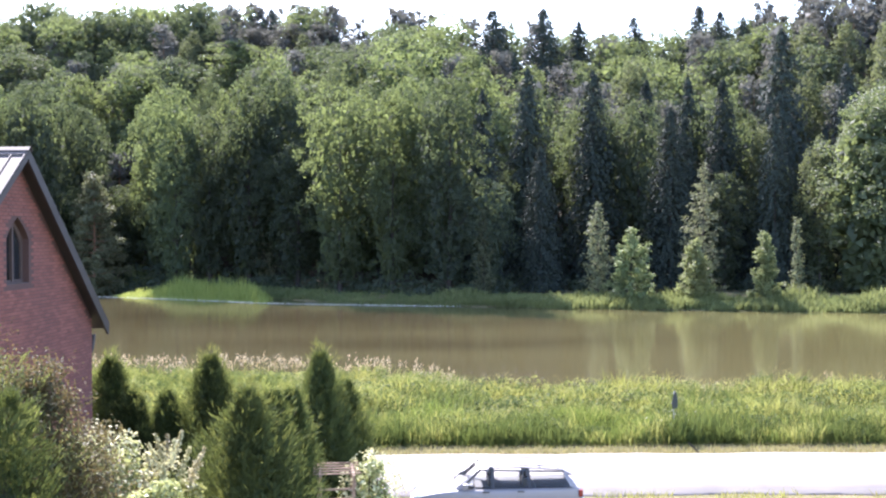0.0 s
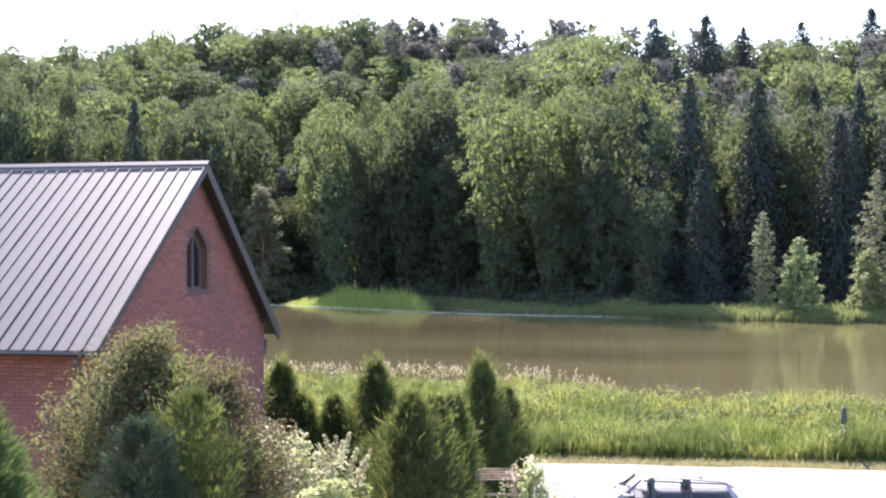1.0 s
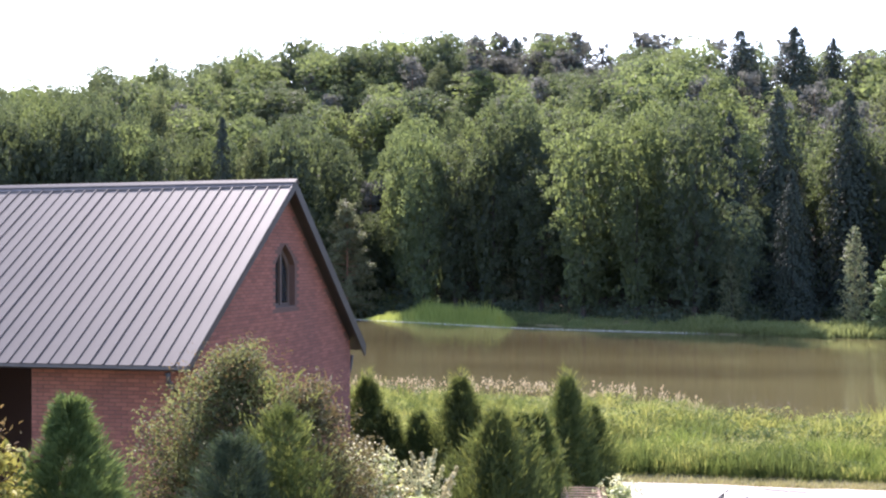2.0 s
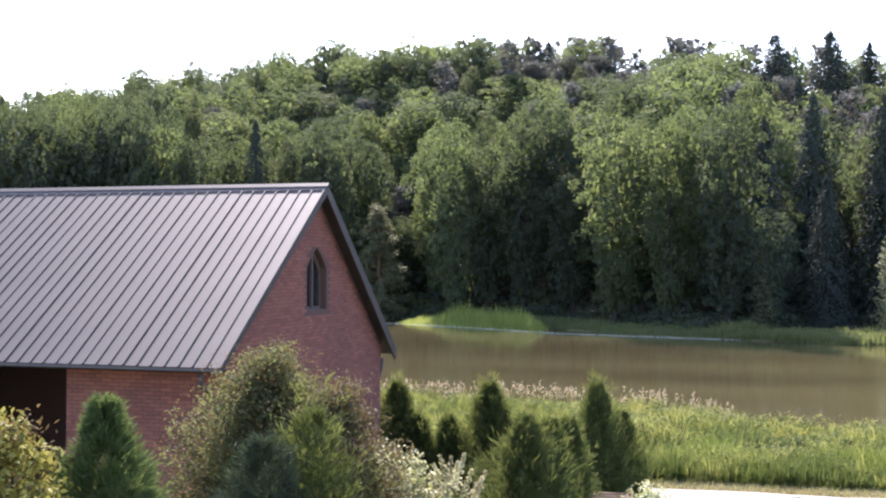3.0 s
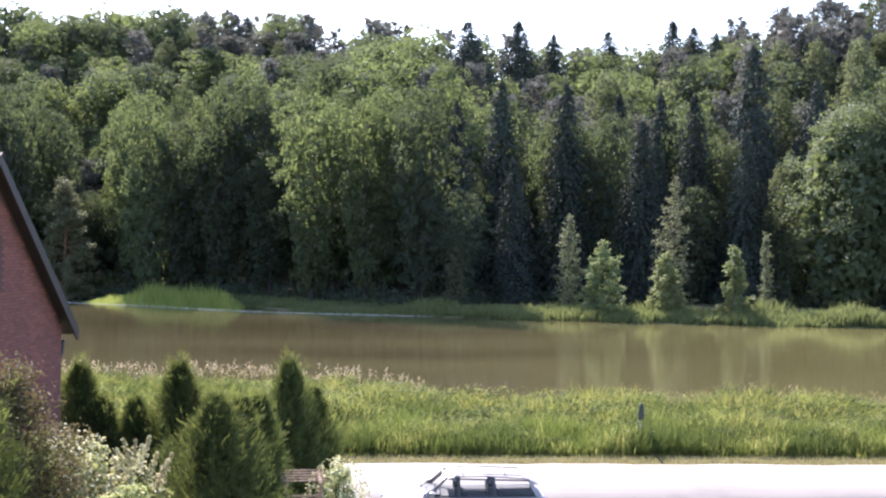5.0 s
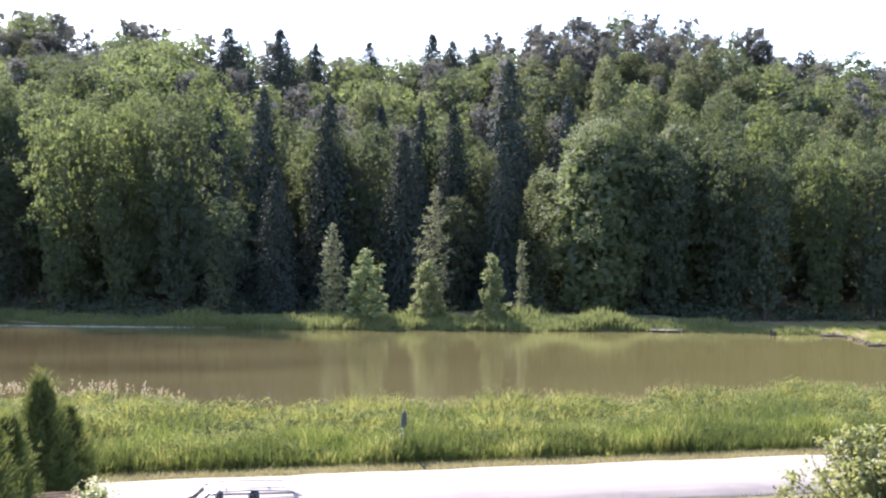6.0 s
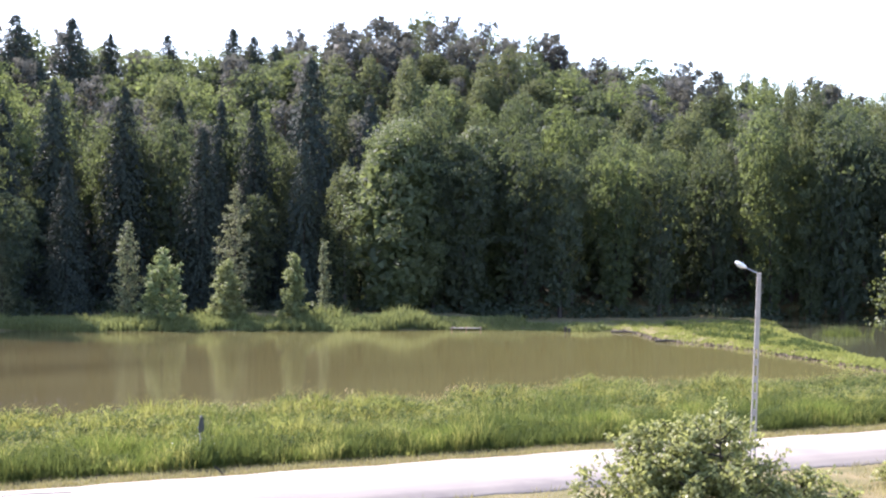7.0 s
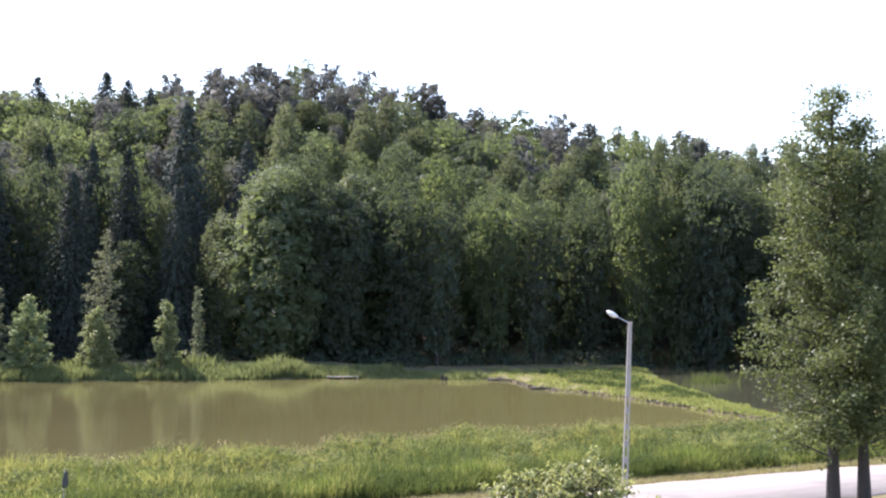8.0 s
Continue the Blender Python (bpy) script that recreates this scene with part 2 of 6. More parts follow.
STEEL = plain("dull_steel", (0.33, 0.34, 0.36), 0.45, 0.8, 0.2, 5, 0.1, 40)
SIGN_BACK = plain("grey_sign_back", (0.045, 0.05, 0.055), 0.5, 0.3, 0.2, 5, 0.05, 30)
FLOAT = plain("white_plastic_float", (0.62, 0.61, 0.58), 0.4, 0, 0.1, 6, 0, 30)
SILVER = plain("silver_car_paint", (0.26, 0.243, 0.245), 0.45, 0.1, 0.06, 2, 0, 60)
BLACK = plain("black_rubber", (0.02, 0.02, 0.021), 0.75, 0, 0.3, 6, 0.2, 30)
TRIM = plain("black_trim", (0.03, 0.03, 0.032), 0.45, 0, 0.2, 6, 0.05, 30)
RIM = plain("alloy_rim", (0.55, 0.55, 0.56), 0.3, 0.85, 0.1, 6, 0, 30)
RED_LENS = plain("red_lamp_lens", (0.22, 0.03, 0.025), 0.2, 0, 0.1, 8, 0, 30)
CLEAR_LENS = plain("clear_lamp_lens", (0.65, 0.66, 0.68), 0.12, 0.3, 0.1, 8, 0, 30)
GLASS = glazing("window_glass", (0.06, 0.07, 0.08))
DARK_WOOD = plain("dark_brown_wood", (0.075, 0.05, 0.042), 0.8, 0, 0.4, 5, 0.4, 30)


def thin_glass(name, tint, gloss):
    n = Nodes(name)
    clear = n.add("ShaderNodeBsdfTransparent", Color=(*tint, 1))
    shine = n.add("ShaderNodeBsdfGlossy", Color=(0.9, 0.95, 1.0, 1), Roughness=0.03)
    both = n.add("ShaderNodeMixShader", i0=gloss, i1=clear.outputs[0], i2=shine.outputs[0])
    n.tree.links.new(both.outputs[0], n.out.inputs[0])
    return n.mat


CAR_GLASS = thin_glass("tinted_car_glass", (0.97, 0.975, 0.975), 0.008)


# ---- building blocks ----
def soup(name, quads, material, parent=None, label=""):
    """One mesh object from an array of loose faces (n, corners, 3)."""
    quads = np.asarray(quads, dtype=np.float32)
    n, k = quads.shape[:2]
    me = bpy.data.meshes.new(name)
    me.vertices.add(n * k), me.loops.add(n * k), me.polygons.add(n)
    me.vertices.foreach_set("co", quads.ravel())
    me.loops.foreach_set("vertex_index", np.arange(n * k, dtype=np.int32))
    me.polygons.foreach_set("loop_start", np.arange(0, n * k, k, dtype=np.int32))
    me.update(calc_edges=True)
    me.materials.append(material)
    ob = new(name, me)
    if parent is not None:
        ob.parent = parent
    return tagged(ob, label)


def part(name, bm, material, parent=None, label="", bevel=0.0, smooth=False):
    """A bmesh as ONE mesh object under a thing or under a part."""
    if bevel:
        bmesh.ops.bevel(bm, geom=[e for e in bm.edges if e.calc_face_angle(0) > 0.5], offset=bevel, segments=2, affect="EDGES", profile=0.6)
    bmesh.ops.recalc_face_normals(bm, faces=bm.faces)
    me = bpy.data.meshes.new(name)
    bm.to_mesh(me)
    bm.free()
    for f in me.polygons:
        f.use_smooth = smooth
    me.materials.append(material)
    ob = new(name, me)
    if parent is not None:
        ob.parent = parent
    return tagged(ob, label)


def box(bm, lo, hi):
    got = bmesh.ops.create_cube(bm, size=1)["verts"]
    for v in got:
        v.co = Vector([lo[i] + (v.co[i] + 0.5) * (hi[i] - lo[i]) for i in range(3)])
    return bm


def boxed(lo, hi):
    return box(bmesh.new(), lo, hi)


def slab(bm, outline, axis, a, b):
    """Extrudes a closed 2D outline between two places on an axis; the outline holds the other two coordinates in order."""
    def at(p, s):
        return {"x": (s, p[0], p[1]), "y": (p[0], s, p[1]), "z": (p[0], p[1], s)}[axis]
    lower, upper = [bm.verts.new(at(p, a)) for p in outline], [bm.verts.new(at(p, b)) for p in outline]
    bm.faces.new(lower), bm.faces.new(list(reversed(upper)))
    for i in range(len(outline)):
        j = (i + 1) % len(outline)
        bm.faces.new((lower[i], upper[i], upper[j], lower[j]))
    return bm


def rod(bm, points, radii, sides=8):
    """A closed tube along a line of points."""
    points = [Vector(p) for p in points]
    rings = []
    for i, p in enumerate(points):
        way = (points[min(i + 1, len(points) - 1)] - points[max(i - 1, 0)]).normalized()
        a = way.orthogonal().normalized()
        b = way.cross(a)
        r = radii[i] if hasattr(radii, "__len__") else radii
        rings.append([bm.verts.new(p + r * (a * math.cos(2 * math.pi * k / sides) + b * math.sin(2 * math.pi * k / sides))) for k in range(sides)])
    for lo, hi in zip(rings, rings[1:]):
        turn = min(range(sides), key=lambda s: (lo[0].co - hi[s].co).length)
        for k in range(sides):
            bm.faces.new((lo[k], lo[(k + 1) % sides], hi[(k + 1 + turn) % sides], hi[(k + turn) % sides]))
    bm.faces.new(rings[0]), bm.faces.new(rings[-1])
    return bm


def thing(name, place, label, category, group="", turn=0.0, size=1.0):
    """An Empty at the base of a thing."""
    ob = new(name)
    ob.empty_display_size = 0.2
    ob.matrix_basis = Matrix.LocRotScale(place, Euler((0, 0, turn)), (size,) * 3)
    return tagged(ob, label, category, group)


# ---- lie of the land ----
def ease(t):
    t = np.clip(t, 0, 1)
    return t * t * (3 - 2 * t)


def near_edge(x):
    return np.interp(x, (-40, -20, -4, 4, 14, 24, 34, 50, 66), (74, 69.5, 65, 59.5, 58.5, 60, 61.5, 60.5, 62))


def right_shore(y):
    return np.interp(y, (62, 70, 76, 83, 90, 96, 103, 116), (66.5, 67.5, 67.9, 69.0, 69.9, 69.9, 68.4, 73))


def dike_back(y):
    return np.interp(y, (70, 74.3, 82, 92, 106, 117, 130), (69.9, 71.6, 75.7, 80.8, 88.4, 95.2, 105))


def far_edge(x):
    return np.interp(x, (-80, -60, -45, -30, -20, -12, -6, 14, 30, 47, 56, 68), (196, 190, 182, 169, 158, 149.5, 146, 138, 133, 128, 127, 119))


def skyline(az):
    """Height of the hill's crest by compass angle, in degrees to the right of straight ahead."""
    return np.interp(az, (-60, -34, -29, -23, -16, -6, -2, 1, 8, 14, 19, 23, 28, 33, 40, 46, 60), (23, 33.3, 39, 45, 47.8, 47, 41, 36.8, 37.3, 41.2, 46.3, 45.3, 41.8, 36.8, 33, 29.5, 24))


def forest_foot(az):
    return np.interp(az, (-60, -25, -15, -10, -6, -2, 2, 5, 14, 22, 27, 34, 45, 60), (225, 198, 187, 180, 164, 153, 151, 160, 164, 161, 158, 168, 178, 185))


def land(x, y):
    """Height of the ground."""
    x, y = np.asarray(x, float), np.asarray(y, float)
    wave = 1.2 * np.sin(x * 0.31 + y * 0.11) + 0.8 * np.sin(x * 0.83 + 1.3) + 0.6 * np.sin(y * 0.47)
    one = np.minimum(np.minimum(y - near_edge(x), far_edge(x) - y), right_shore(y) - x + 0.5 * np.sin(y * 0.4)) + 0.35 * wave
    two = np.minimum(np.minimum(x - dike_back(y) + 0.3 * wave, 160 - x), np.minimum(y - 70, 138 - y + 0.2 * (x - 78)))
    deep = np.maximum(one, two)
    shore = np.where(deep > 0, -1 - np.minimum(deep * 0.3, 1.6), -1 + np.minimum(-deep * np.where((x > 64) & (y > 63), 0.10, 0.24), np.where((x > 64) & (y > 63), 0.34, 1.0)))
    az, far = np.degrees(np.arctan2(x, np.maximum(y, 1e-3))), np.hypot(x, y)
    up = ease((far - forest_foot(az) + 2) / 92) * (skyline(az) - np.interp(az, (-24, -14, -8, -4, 2, 8, 14, 22, 29, 34), (4.0, 4.4, 4.6, 4.4, 4.0, 4.2, 4.6, 5.2, 6.4, 5.2))) * np.clip((y - 60) / 40, 0, 1)
    rough = 0.05 * np.sin(x * 1.7) * np.sin(y * 1.3)
    calm = np.where((y > 33) & (y < 44), 0, 1)
    return np.where((y < 42.5) & (y > -500), 0.0, shore) + up + rough * calm - np.where((y > 34.6) & (y < 42.2), 0.04, 0)


def axis_steps(lo, hi, step, reach):
    mid = np.arange(lo, hi + step / 2, step)
    grow = np.cumsum(step * 1.35 ** np.arange(1, 22))
    grow = grow[grow < reach]
    return np.concatenate([lo - grow[::-1], mid, hi + grow])


def build_ground():
    xs, ys = axis_steps(-70, 165, 1.6, 2500), axis_steps(16, 270, 1.6, 2500)
    gx, gy = np.meshgrid(xs, ys)
    gz = land(gx, gy)
    me = bpy.data.meshes.new("ground")
    w, h = len(xs), len(ys)
    i = (np.arange(h - 1)[:, None] * w + np.arange(w - 1)).ravel()
    me.from_pydata(np.stack([gx, gy, gz], -1).reshape(-1, 3).tolist(), [], np.stack([i, i + 1, i + w + 1, i + w], -1).tolist())
    me.materials.append(SOIL)
    for f in me.polygons:
        f.use_smooth = True
    tagged(new("ground", me), "uneven grassy ground rising into a wooded hill", "ground", kind="structure")


build_ground()
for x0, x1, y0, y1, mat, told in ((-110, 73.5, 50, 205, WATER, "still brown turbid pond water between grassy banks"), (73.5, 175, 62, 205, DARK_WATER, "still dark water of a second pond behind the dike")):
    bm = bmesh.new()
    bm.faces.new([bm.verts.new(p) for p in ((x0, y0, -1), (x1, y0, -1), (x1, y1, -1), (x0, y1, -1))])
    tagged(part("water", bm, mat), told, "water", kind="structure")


def build_road():
    bm = bmesh.new()
    rows = []
    for x in np.arange(-90, 130, 1.0):
        bow = -0.0009 * max(0, x - 20) ** 2 * 0.6
        near = 35.3 + 0.12 * math.sin(x * 0.9) + 0.1 * math.sin(x * 2.3) + bow
        far = 41.75 + 0.10 * math.sin(x * 1.1 + 1) + 0.06 * math.sin(x * 2.9) + bow
        rows.append([bm.verts.new((x, y, z)) for y, z in ((near, -0.05), (near + 0.05, 0.02), (38.5 + bow, 0.06), (far - 0.05, 0.02), (far, -0.05))])
    for a, b in zip(rows, rows[1:]):
        for k in range(4):
            bm.faces.new((a[k], b[k], b[k + 1], a[k + 1]))
    tagged(part("road", bm, ROAD, smooth=True), "sunlit pale worn asphalt road without markings", "road", kind="structure")


build_road()


# ---- plants: leaf cards, trunks and crowns ----
def units(rng, n):
    v = rng.normal(size=(n, 3))
    return v / np.linalg.norm(v, axis=1)[:, None]


def cards(rng, centre, facing, length, width, jitter=0.6, up=0.0):
    """Pointed leaf-like faces, each one at its centre, turned roughly outwards."""
    n = len(centre)
    f = facing + jitter * rng.normal(size=(n, 3))
    f /= np.linalg.norm(f, axis=1)[:, None]
    t = rng.normal(size=(n, 3)) + np.array([0, 0, up])
    t -= (t * f).sum(1)[:, None] * f
    t /= np.linalg.norm(t, axis=1)[:, None]
    s = np.cross(f, t)
    a = (length * rng.uniform(0.7, 1.3, n))[:, None]
    b = (width * rng.uniform(0.7, 1.3, n))[:, None]
    bend = 0.18 * a * f
    return np.stack([centre - t * a / 2 - bend * 0.5, centre + s * b / 2 - t * a * 0.05, centre + t * a / 2 - bend, centre - s * b / 2 - t * a * 0.05], 1)


def flakes(rng, centre, facing, size, jitter=0.6, up=0.0):
    """Small three-cornered leaf clusters for distant crowns, (n, 3, 3)."""
    q = cards(rng, centre, facing, size, size * 0.95, jitter, up)
    return np.stack([q[:, 0], q[:, 1] * 0.6 + q[:, 2] * 0.4, q[:, 3] * 0.6 + q[:, 2] * 0.4], 1)


def plumes(rng, foot, way, length, width, spread=0.4):
    """Narrow feathery sprays growing from foot along way."""
    n = len(foot)
    t = way / np.linalg.norm(way, axis=1)[:, None] + spread * rng.normal(size=(n, 3))
    t /= np.linalg.norm(t, axis=1)[:, None]
    s = np.cross(t, rng.normal(size=(n, 3)))
    s /= np.linalg.norm(s, axis=1)[:, None]
    a, b = (length * rng.uniform(0.6, 1.35, n))[:, None], (width * rng.uniform(0.7, 1.3, n))[:, None]
    return np.stack([foot, foot + t * a * 0.45 + s * b / 2, foot + t * a, foot + t * a * 0.45 - s * b / 2], 1)


def tube(points, radii, sides=6):
    """Faces of a tapered tube, (n, 4, 3)."""
    points = np.asarray(points, float)
    ways = np.gradient(points, axis=0)
    ways /= np.linalg.norm(ways, axis=1)[:, None]
    ref = np.array([1.0, 0.13, 0.05])
    a = np.cross(ways, ref)
    a /= np.linalg.norm(a, axis=1)[:, None]
    b = np.cross(ways, a)
    turn = np.linspace(0, 2 * np.pi, sides, endpoint=False)
    ring = points[:, None] + np.asarray(radii)[:, None, None] * (a[:, None] * np.cos(turn)[:, None] + b[:, None] * np.sin(turn)[:, None])
    nxt = np.roll(ring, -1, axis=1)
    return np.stack([ring[:-1], nxt[:-1], nxt[1:], ring[1:]], 2).reshape(-1, 4, 3)


def woody(rng, height, girth, top, limbs, spread, lift=0.9, start=0.3, lean=0.03, sides=7):
    """A trunk with limbs."""
    z = np.linspace(0, top, 8)
    sway = np.cumsum(rng.normal(size=(8, 2)) * lean * height / 8, axis=0)
    sway -= sway[0]
    line = np.column_stack([sway, z])
    out = [tube(line, girth * np.interp(z / top, (0, 0.06, 1), (1.35, 1.0, 0.22)), sides)]
    for k in range(limbs):
        h = rng.uniform(start, 0.92)
        base = np.array([np.interp(h * top, z, line[:, i]) for i in range(3)])
        az = rng.uniform(0, 2 * np.pi)
        long = spread * (1.15 - 0.7 * h) * rng.uniform(0.7, 1.1)
        s = np.linspace(0, 1, 5)[:, None]
        limb = base + s * long * np.array([math.cos(az), math.sin(az), 0]) + s ** 1.4 * np.array([0, 0, lift * long * rng.uniform(0.4, 1)])
        r = girth * (0.42 - 0.25 * h)
        out.append(tube(limb, np.linspace(r, r * 0.2, 5), 5))
    return np.concatenate(out)


def dome_crown(rng, low, high, radius, lobes, each, size, belly=0.5, blunt=0.55, fat=0.25, squash=0.8, droop=0.0, foot=0.62):
    """A broad crown: small billows of leaf clusters over a rounded envelope, open between the billows and dense within."""
    out = []
    for k in range(lobes):
        u = ((k + rng.uniform(0, 1)) / lobes) ** 0.62
        env = radius * (np.interp(u, (0, belly), (foot, 1.0)) if u < belly else math.sqrt(max(0.0, 1 - ((u - belly) / (1 - belly)) ** 2)) ** (2 * blunt))
        az = k * 2.4 + rng.uniform(-0.7, 0.7)
        rr = env * (1 - 0.5 * rng.uniform(0, 1) ** 1.6) * (1 + 0.2 * math.sin(3 * az + 5 * u) + 0.13 * math.sin(5 * az - 12 * u))
        r = radius * fat * rng.uniform(0.55, 1.5)
        c = np.array([rr * math.cos(az), rr * math.sin(az), low + (high - low) * u - 0.3 * r])
        d = units(rng, each)
        out_way = np.array([math.cos(az), math.sin(az), 0.9])
        d = np.where(((d * out_way).sum(1) < -0.25)[:, None], -d, d)
        p = c + d * r * np.array([1, 1, squash]) * rng.uniform(0.55, 1.15, each)[:, None]
        p[:, 2] -= droop * rng.uniform(0, 1, each) * r
        out.append(flakes(rng, p, d * 0.7 + np.array([0, 0, 0.35]), size, 0.5))
    n = lobes * 25
    u, az = rng.uniform(0.02, 0.9, n), rng.uniform(0, 2 * np.pi, n)
    env = radius * np.where(u < belly, np.interp(u, (0, belly), (foot, 1.0)), np.sqrt(np.maximum(0, 1 - ((u - belly) / (1 - belly)) ** 2)) ** (2 * blunt))
    rr = env * np.sqrt(rng.uniform(0, 1, n)) * 0.76
    core = np.column_stack([rr * np.cos(az), rr * np.sin(az), low + (high - low) * u - 0.4])
    out.append(flakes(rng, core, units(rng, n), radius * 0.2, 0.6))
    return np.concatenate(out)


def lobed_crown(rng, low, high, radius, lobes, each, size, width=0.7, fat=0.36, top_heavy=0.5, squash=0.85):
    """A crown of many leaf clumps gathered in lobes, with gaps between."""
    out = []
    for k in range(lobes):
        u = (k + rng.uniform(0.1, 0.9)) / lobes
        env = radius * (math.sin(math.pi * (0.12 + 0.80 * u ** (0.6 + top_heavy)))) ** 0.7
        az, rr = k * 2.4 + rng.uniform(-0.6, 0.6), env * rng.uniform(0.25, 0.85)
        r = radius * fat * rng.uniform(0.7, 1.25)
        c = np.array([rr * math.cos(az), rr * math.sin(az), low + (high - low) * u * 0.93])
        d = units(rng, each)
        d[:, 2] = np.where(d[:, 2] < -0.45, -d[:, 2], d[:, 2])
        p = c + d * r * np.array([1, 1, squash]) * rng.uniform(0.72, 1.12, each)[:, None]
        f = d * 0.8 + np.array([0, 0, 0.3])
        out.append(cards(rng, p, f, size, size * width))
    return np.concatenate(out)


def spruce_crown(rng, low, high, radius, boughs, size):
    """Drooping boughs set all round a spire, shorter towards the top."""
    u = 1 - np.sqrt(rng.uniform(0, 1, boughs))
    u[: boughs // 6] = rng.uniform(0.55, 1, boughs // 6)
    az = rng.uniform(0, 2 * np.pi, boughs)
    reach = (radius * (1 - u) ** 0.6 + 0.12) * rng.uniform(0.7, 1.1, boughs) * (1 + 0.12 * np.sin(az * 3 + u * 9))
    z = low + (high - low) * u
    out = []
    for k in range(6):
        s = np.sqrt((k + rng.uniform(0.1, 1.0, boughs)) / 6)
        way = np.column_stack([np.cos(az), np.sin(az), np.zeros(boughs)])
        p = way * (s * reach)[:, None] + np.column_stack([np.zeros(boughs), np.zeros(boughs), z - 0.40 * reach * s ** 1.3])
        p += rng.normal(size=p.shape) * 0.12
        out.append(flakes(rng, p, way * 0.9 + np.array([0, 0, 0.4]), size, 0.35, -1.5))
    return np.concatenate(out)


def branchy_crown(rng, height, low, reach, limbs, each, size, peak=0.3, rise=0.45, width=0.65, cluster=0.5, form=(0.6, 1.0, 0.62, 0.16), stout=1.0):
    """Leaf clusters carried on separate limbs, longest at the peak share of the height; returns leaves and wood."""
    leaves, wood = [], []
    for k in range(limbs):
        u = (k + rng.uniform(0, 1)) / limbs
        long = reach * (np.interp(u, (0, peak, 0.75, 1), form)) * rng.uniform(0.65, 1.15)
        az = k * 2.4 + rng.uniform(-0.7, 0.7)
        lift = rise * rng.uniform(0.3, 1.2)
        base = np.array([0, 0, low + (height - low) * u - lift * long * 0.5])
        s = np.linspace(0, 1, 6)[:, None]
        way = np.array([math.cos(az), math.sin(az), 0])
        line = base + s * long * way + s ** 1.3 * np.array([0, 0, lift * long])
        wood.append(tube(line, np.linspace((0.02 + 0.014 * long) * stout, 0.008 * stout, 6), 5))
        for f in np.arange(0.30, 1.01, 0.42 * cluster / max(long, 0.4)):
            c = np.array([np.interp(f, s[:, 0], line[:, i]) for i in range(3)]) + rng.normal(size=3) * cluster * 0.45
            d = units(rng, each)
            p = c + d * cluster * rng.uniform(0.3, 1.15, each)[:, None] * np.array([1, 1, 0.7])
            facing = d * 0.6 + np.array([0, 0, 0.5])
            leaves.append(cards(rng, p, facing, size, size * width))
    return np.concatenate(leaves), np.concatenate(wood)


def pine_crown(rng, low, high, radius, lobes, each, size):
    out = []
    for k in range(lobes):
        u = (k + rng.uniform(0, 1)) / lobes
        env = radius * (0.55 + 0.6 * math.sin(math.pi * (0.2 + 0.7 * u)))
        az, rr = k * 2.4 + rng.uniform(-0.5, 0.5), env * rng.uniform(0.2, 0.8)
        r = radius * 0.5 * rng.uniform(0.7, 1.2)
        c = np.array([rr * math.cos(az), rr * math.sin(az), low + (high - low) * u])
        core = c + units(rng, 8) * r * np.array([0.5, 0.5, 0.25])
        out.append(flakes(rng, core, np.tile((0.0, 0.5, 0.7), (8, 1)), r * 0.9, 0.5))
        d = units(rng, each)
        p = c + d * r * np.array([1, 1, 0.5]) * rng.uniform(0.6, 1.1, each)[:, None]
        out.append(flakes(rng, p, d * 0.5 + np.array([0, 0, 0.7]), size))
    return np.concatenate(out)


rng = np.random.default_rng(7)
KINDS = {}


def kind(name, crown, trunk, leaf, bark, label):
    KINDS.setdefault(name, []).append((crown, trunk, leaf, bark, label))


for v in range(4):
    kind("oak_tree", dome_crown(rng, 1.6, 19.6, 5.4 + 0.4 * v, 60, 96, 0.43, 0.52 + 0.07 * v, 0.5 + 0.1 * v, 0.25, 0.62, foot=0.4), woody(rng, 18, 0.36, 15, 9, 4.2), OAK, BARK, "tall broad-crowned oak with dense deep green leaves")
for v in range(4):
    kind("lime_tree", dome_crown(rng, 1.4, 19.6, 5.0 + 0.3 * v, 58, 94, 0.42, 0.55 + 0.06 * v, 0.6, 0.26, 0.62, foot=0.4), woody(rng, 18, 0.30, 15, 8, 3.6), LIME, BARK, "tall leafy tree with a crown coloured lighter yellow-green as sunlit")
for v in range(3):
    kind("birch_tree", dome_crown(rng, 2.4, 20.6, 3.7 + 0.2 * v, 70, 60, 0.42, 0.4, 0.75, 0.26, 1.25, 0.9), woody(rng, 19, 0.2, 17, 8, 2.6), BIRCH, BIRCH_BARK, "slender birch with light hanging foliage")
for v in range(3):
    kind("spruce_tree", spruce_crown(rng, 1.0, 22, 5.9 + 0.6 * v, 1500, 0.56), woody(rng, 21, 0.28, 21, 0, 1, lean=0.004), SPRUCE, BARK, "tall dark pointed spruce with drooping boughs")
for v in range(3):
    kind("pine_tree", pine_crown(rng, 9.0 - v, 20.5, 3.4, 34, 110, 0.46), woody(rng, 20, 0.27, 19, 8, 2.6, 0.3, 0.55, 0.01), PINE, PINE_BARK, "tall pine with a crown greyed for haze and a reddish trunk")

MADE = {}


def plant_tree(name, v, place, size, turn, stretch=1.0, label="", group=""):
    crown, trunk, leaf, bark, told = KINDS[name][v]
    m = Matrix.LocRotScale(place, Euler((0, 0, turn)), (size, size, size * stretch))
    if (name, v) in MADE:
        ob = copy_thing(MADE[name, v], m)
        ob.matrix_basis = m
    else:
        ob = thing(name, place, told, "tree", group or "trees of the wooded hill")
        soup("trunk", trunk, bark, ob)
        soup("crown", crown, leaf, ob)
        ob.matrix_basis = m
        MADE[name, v] = ob
    if label:
        tagged(ob, label)
    return ob


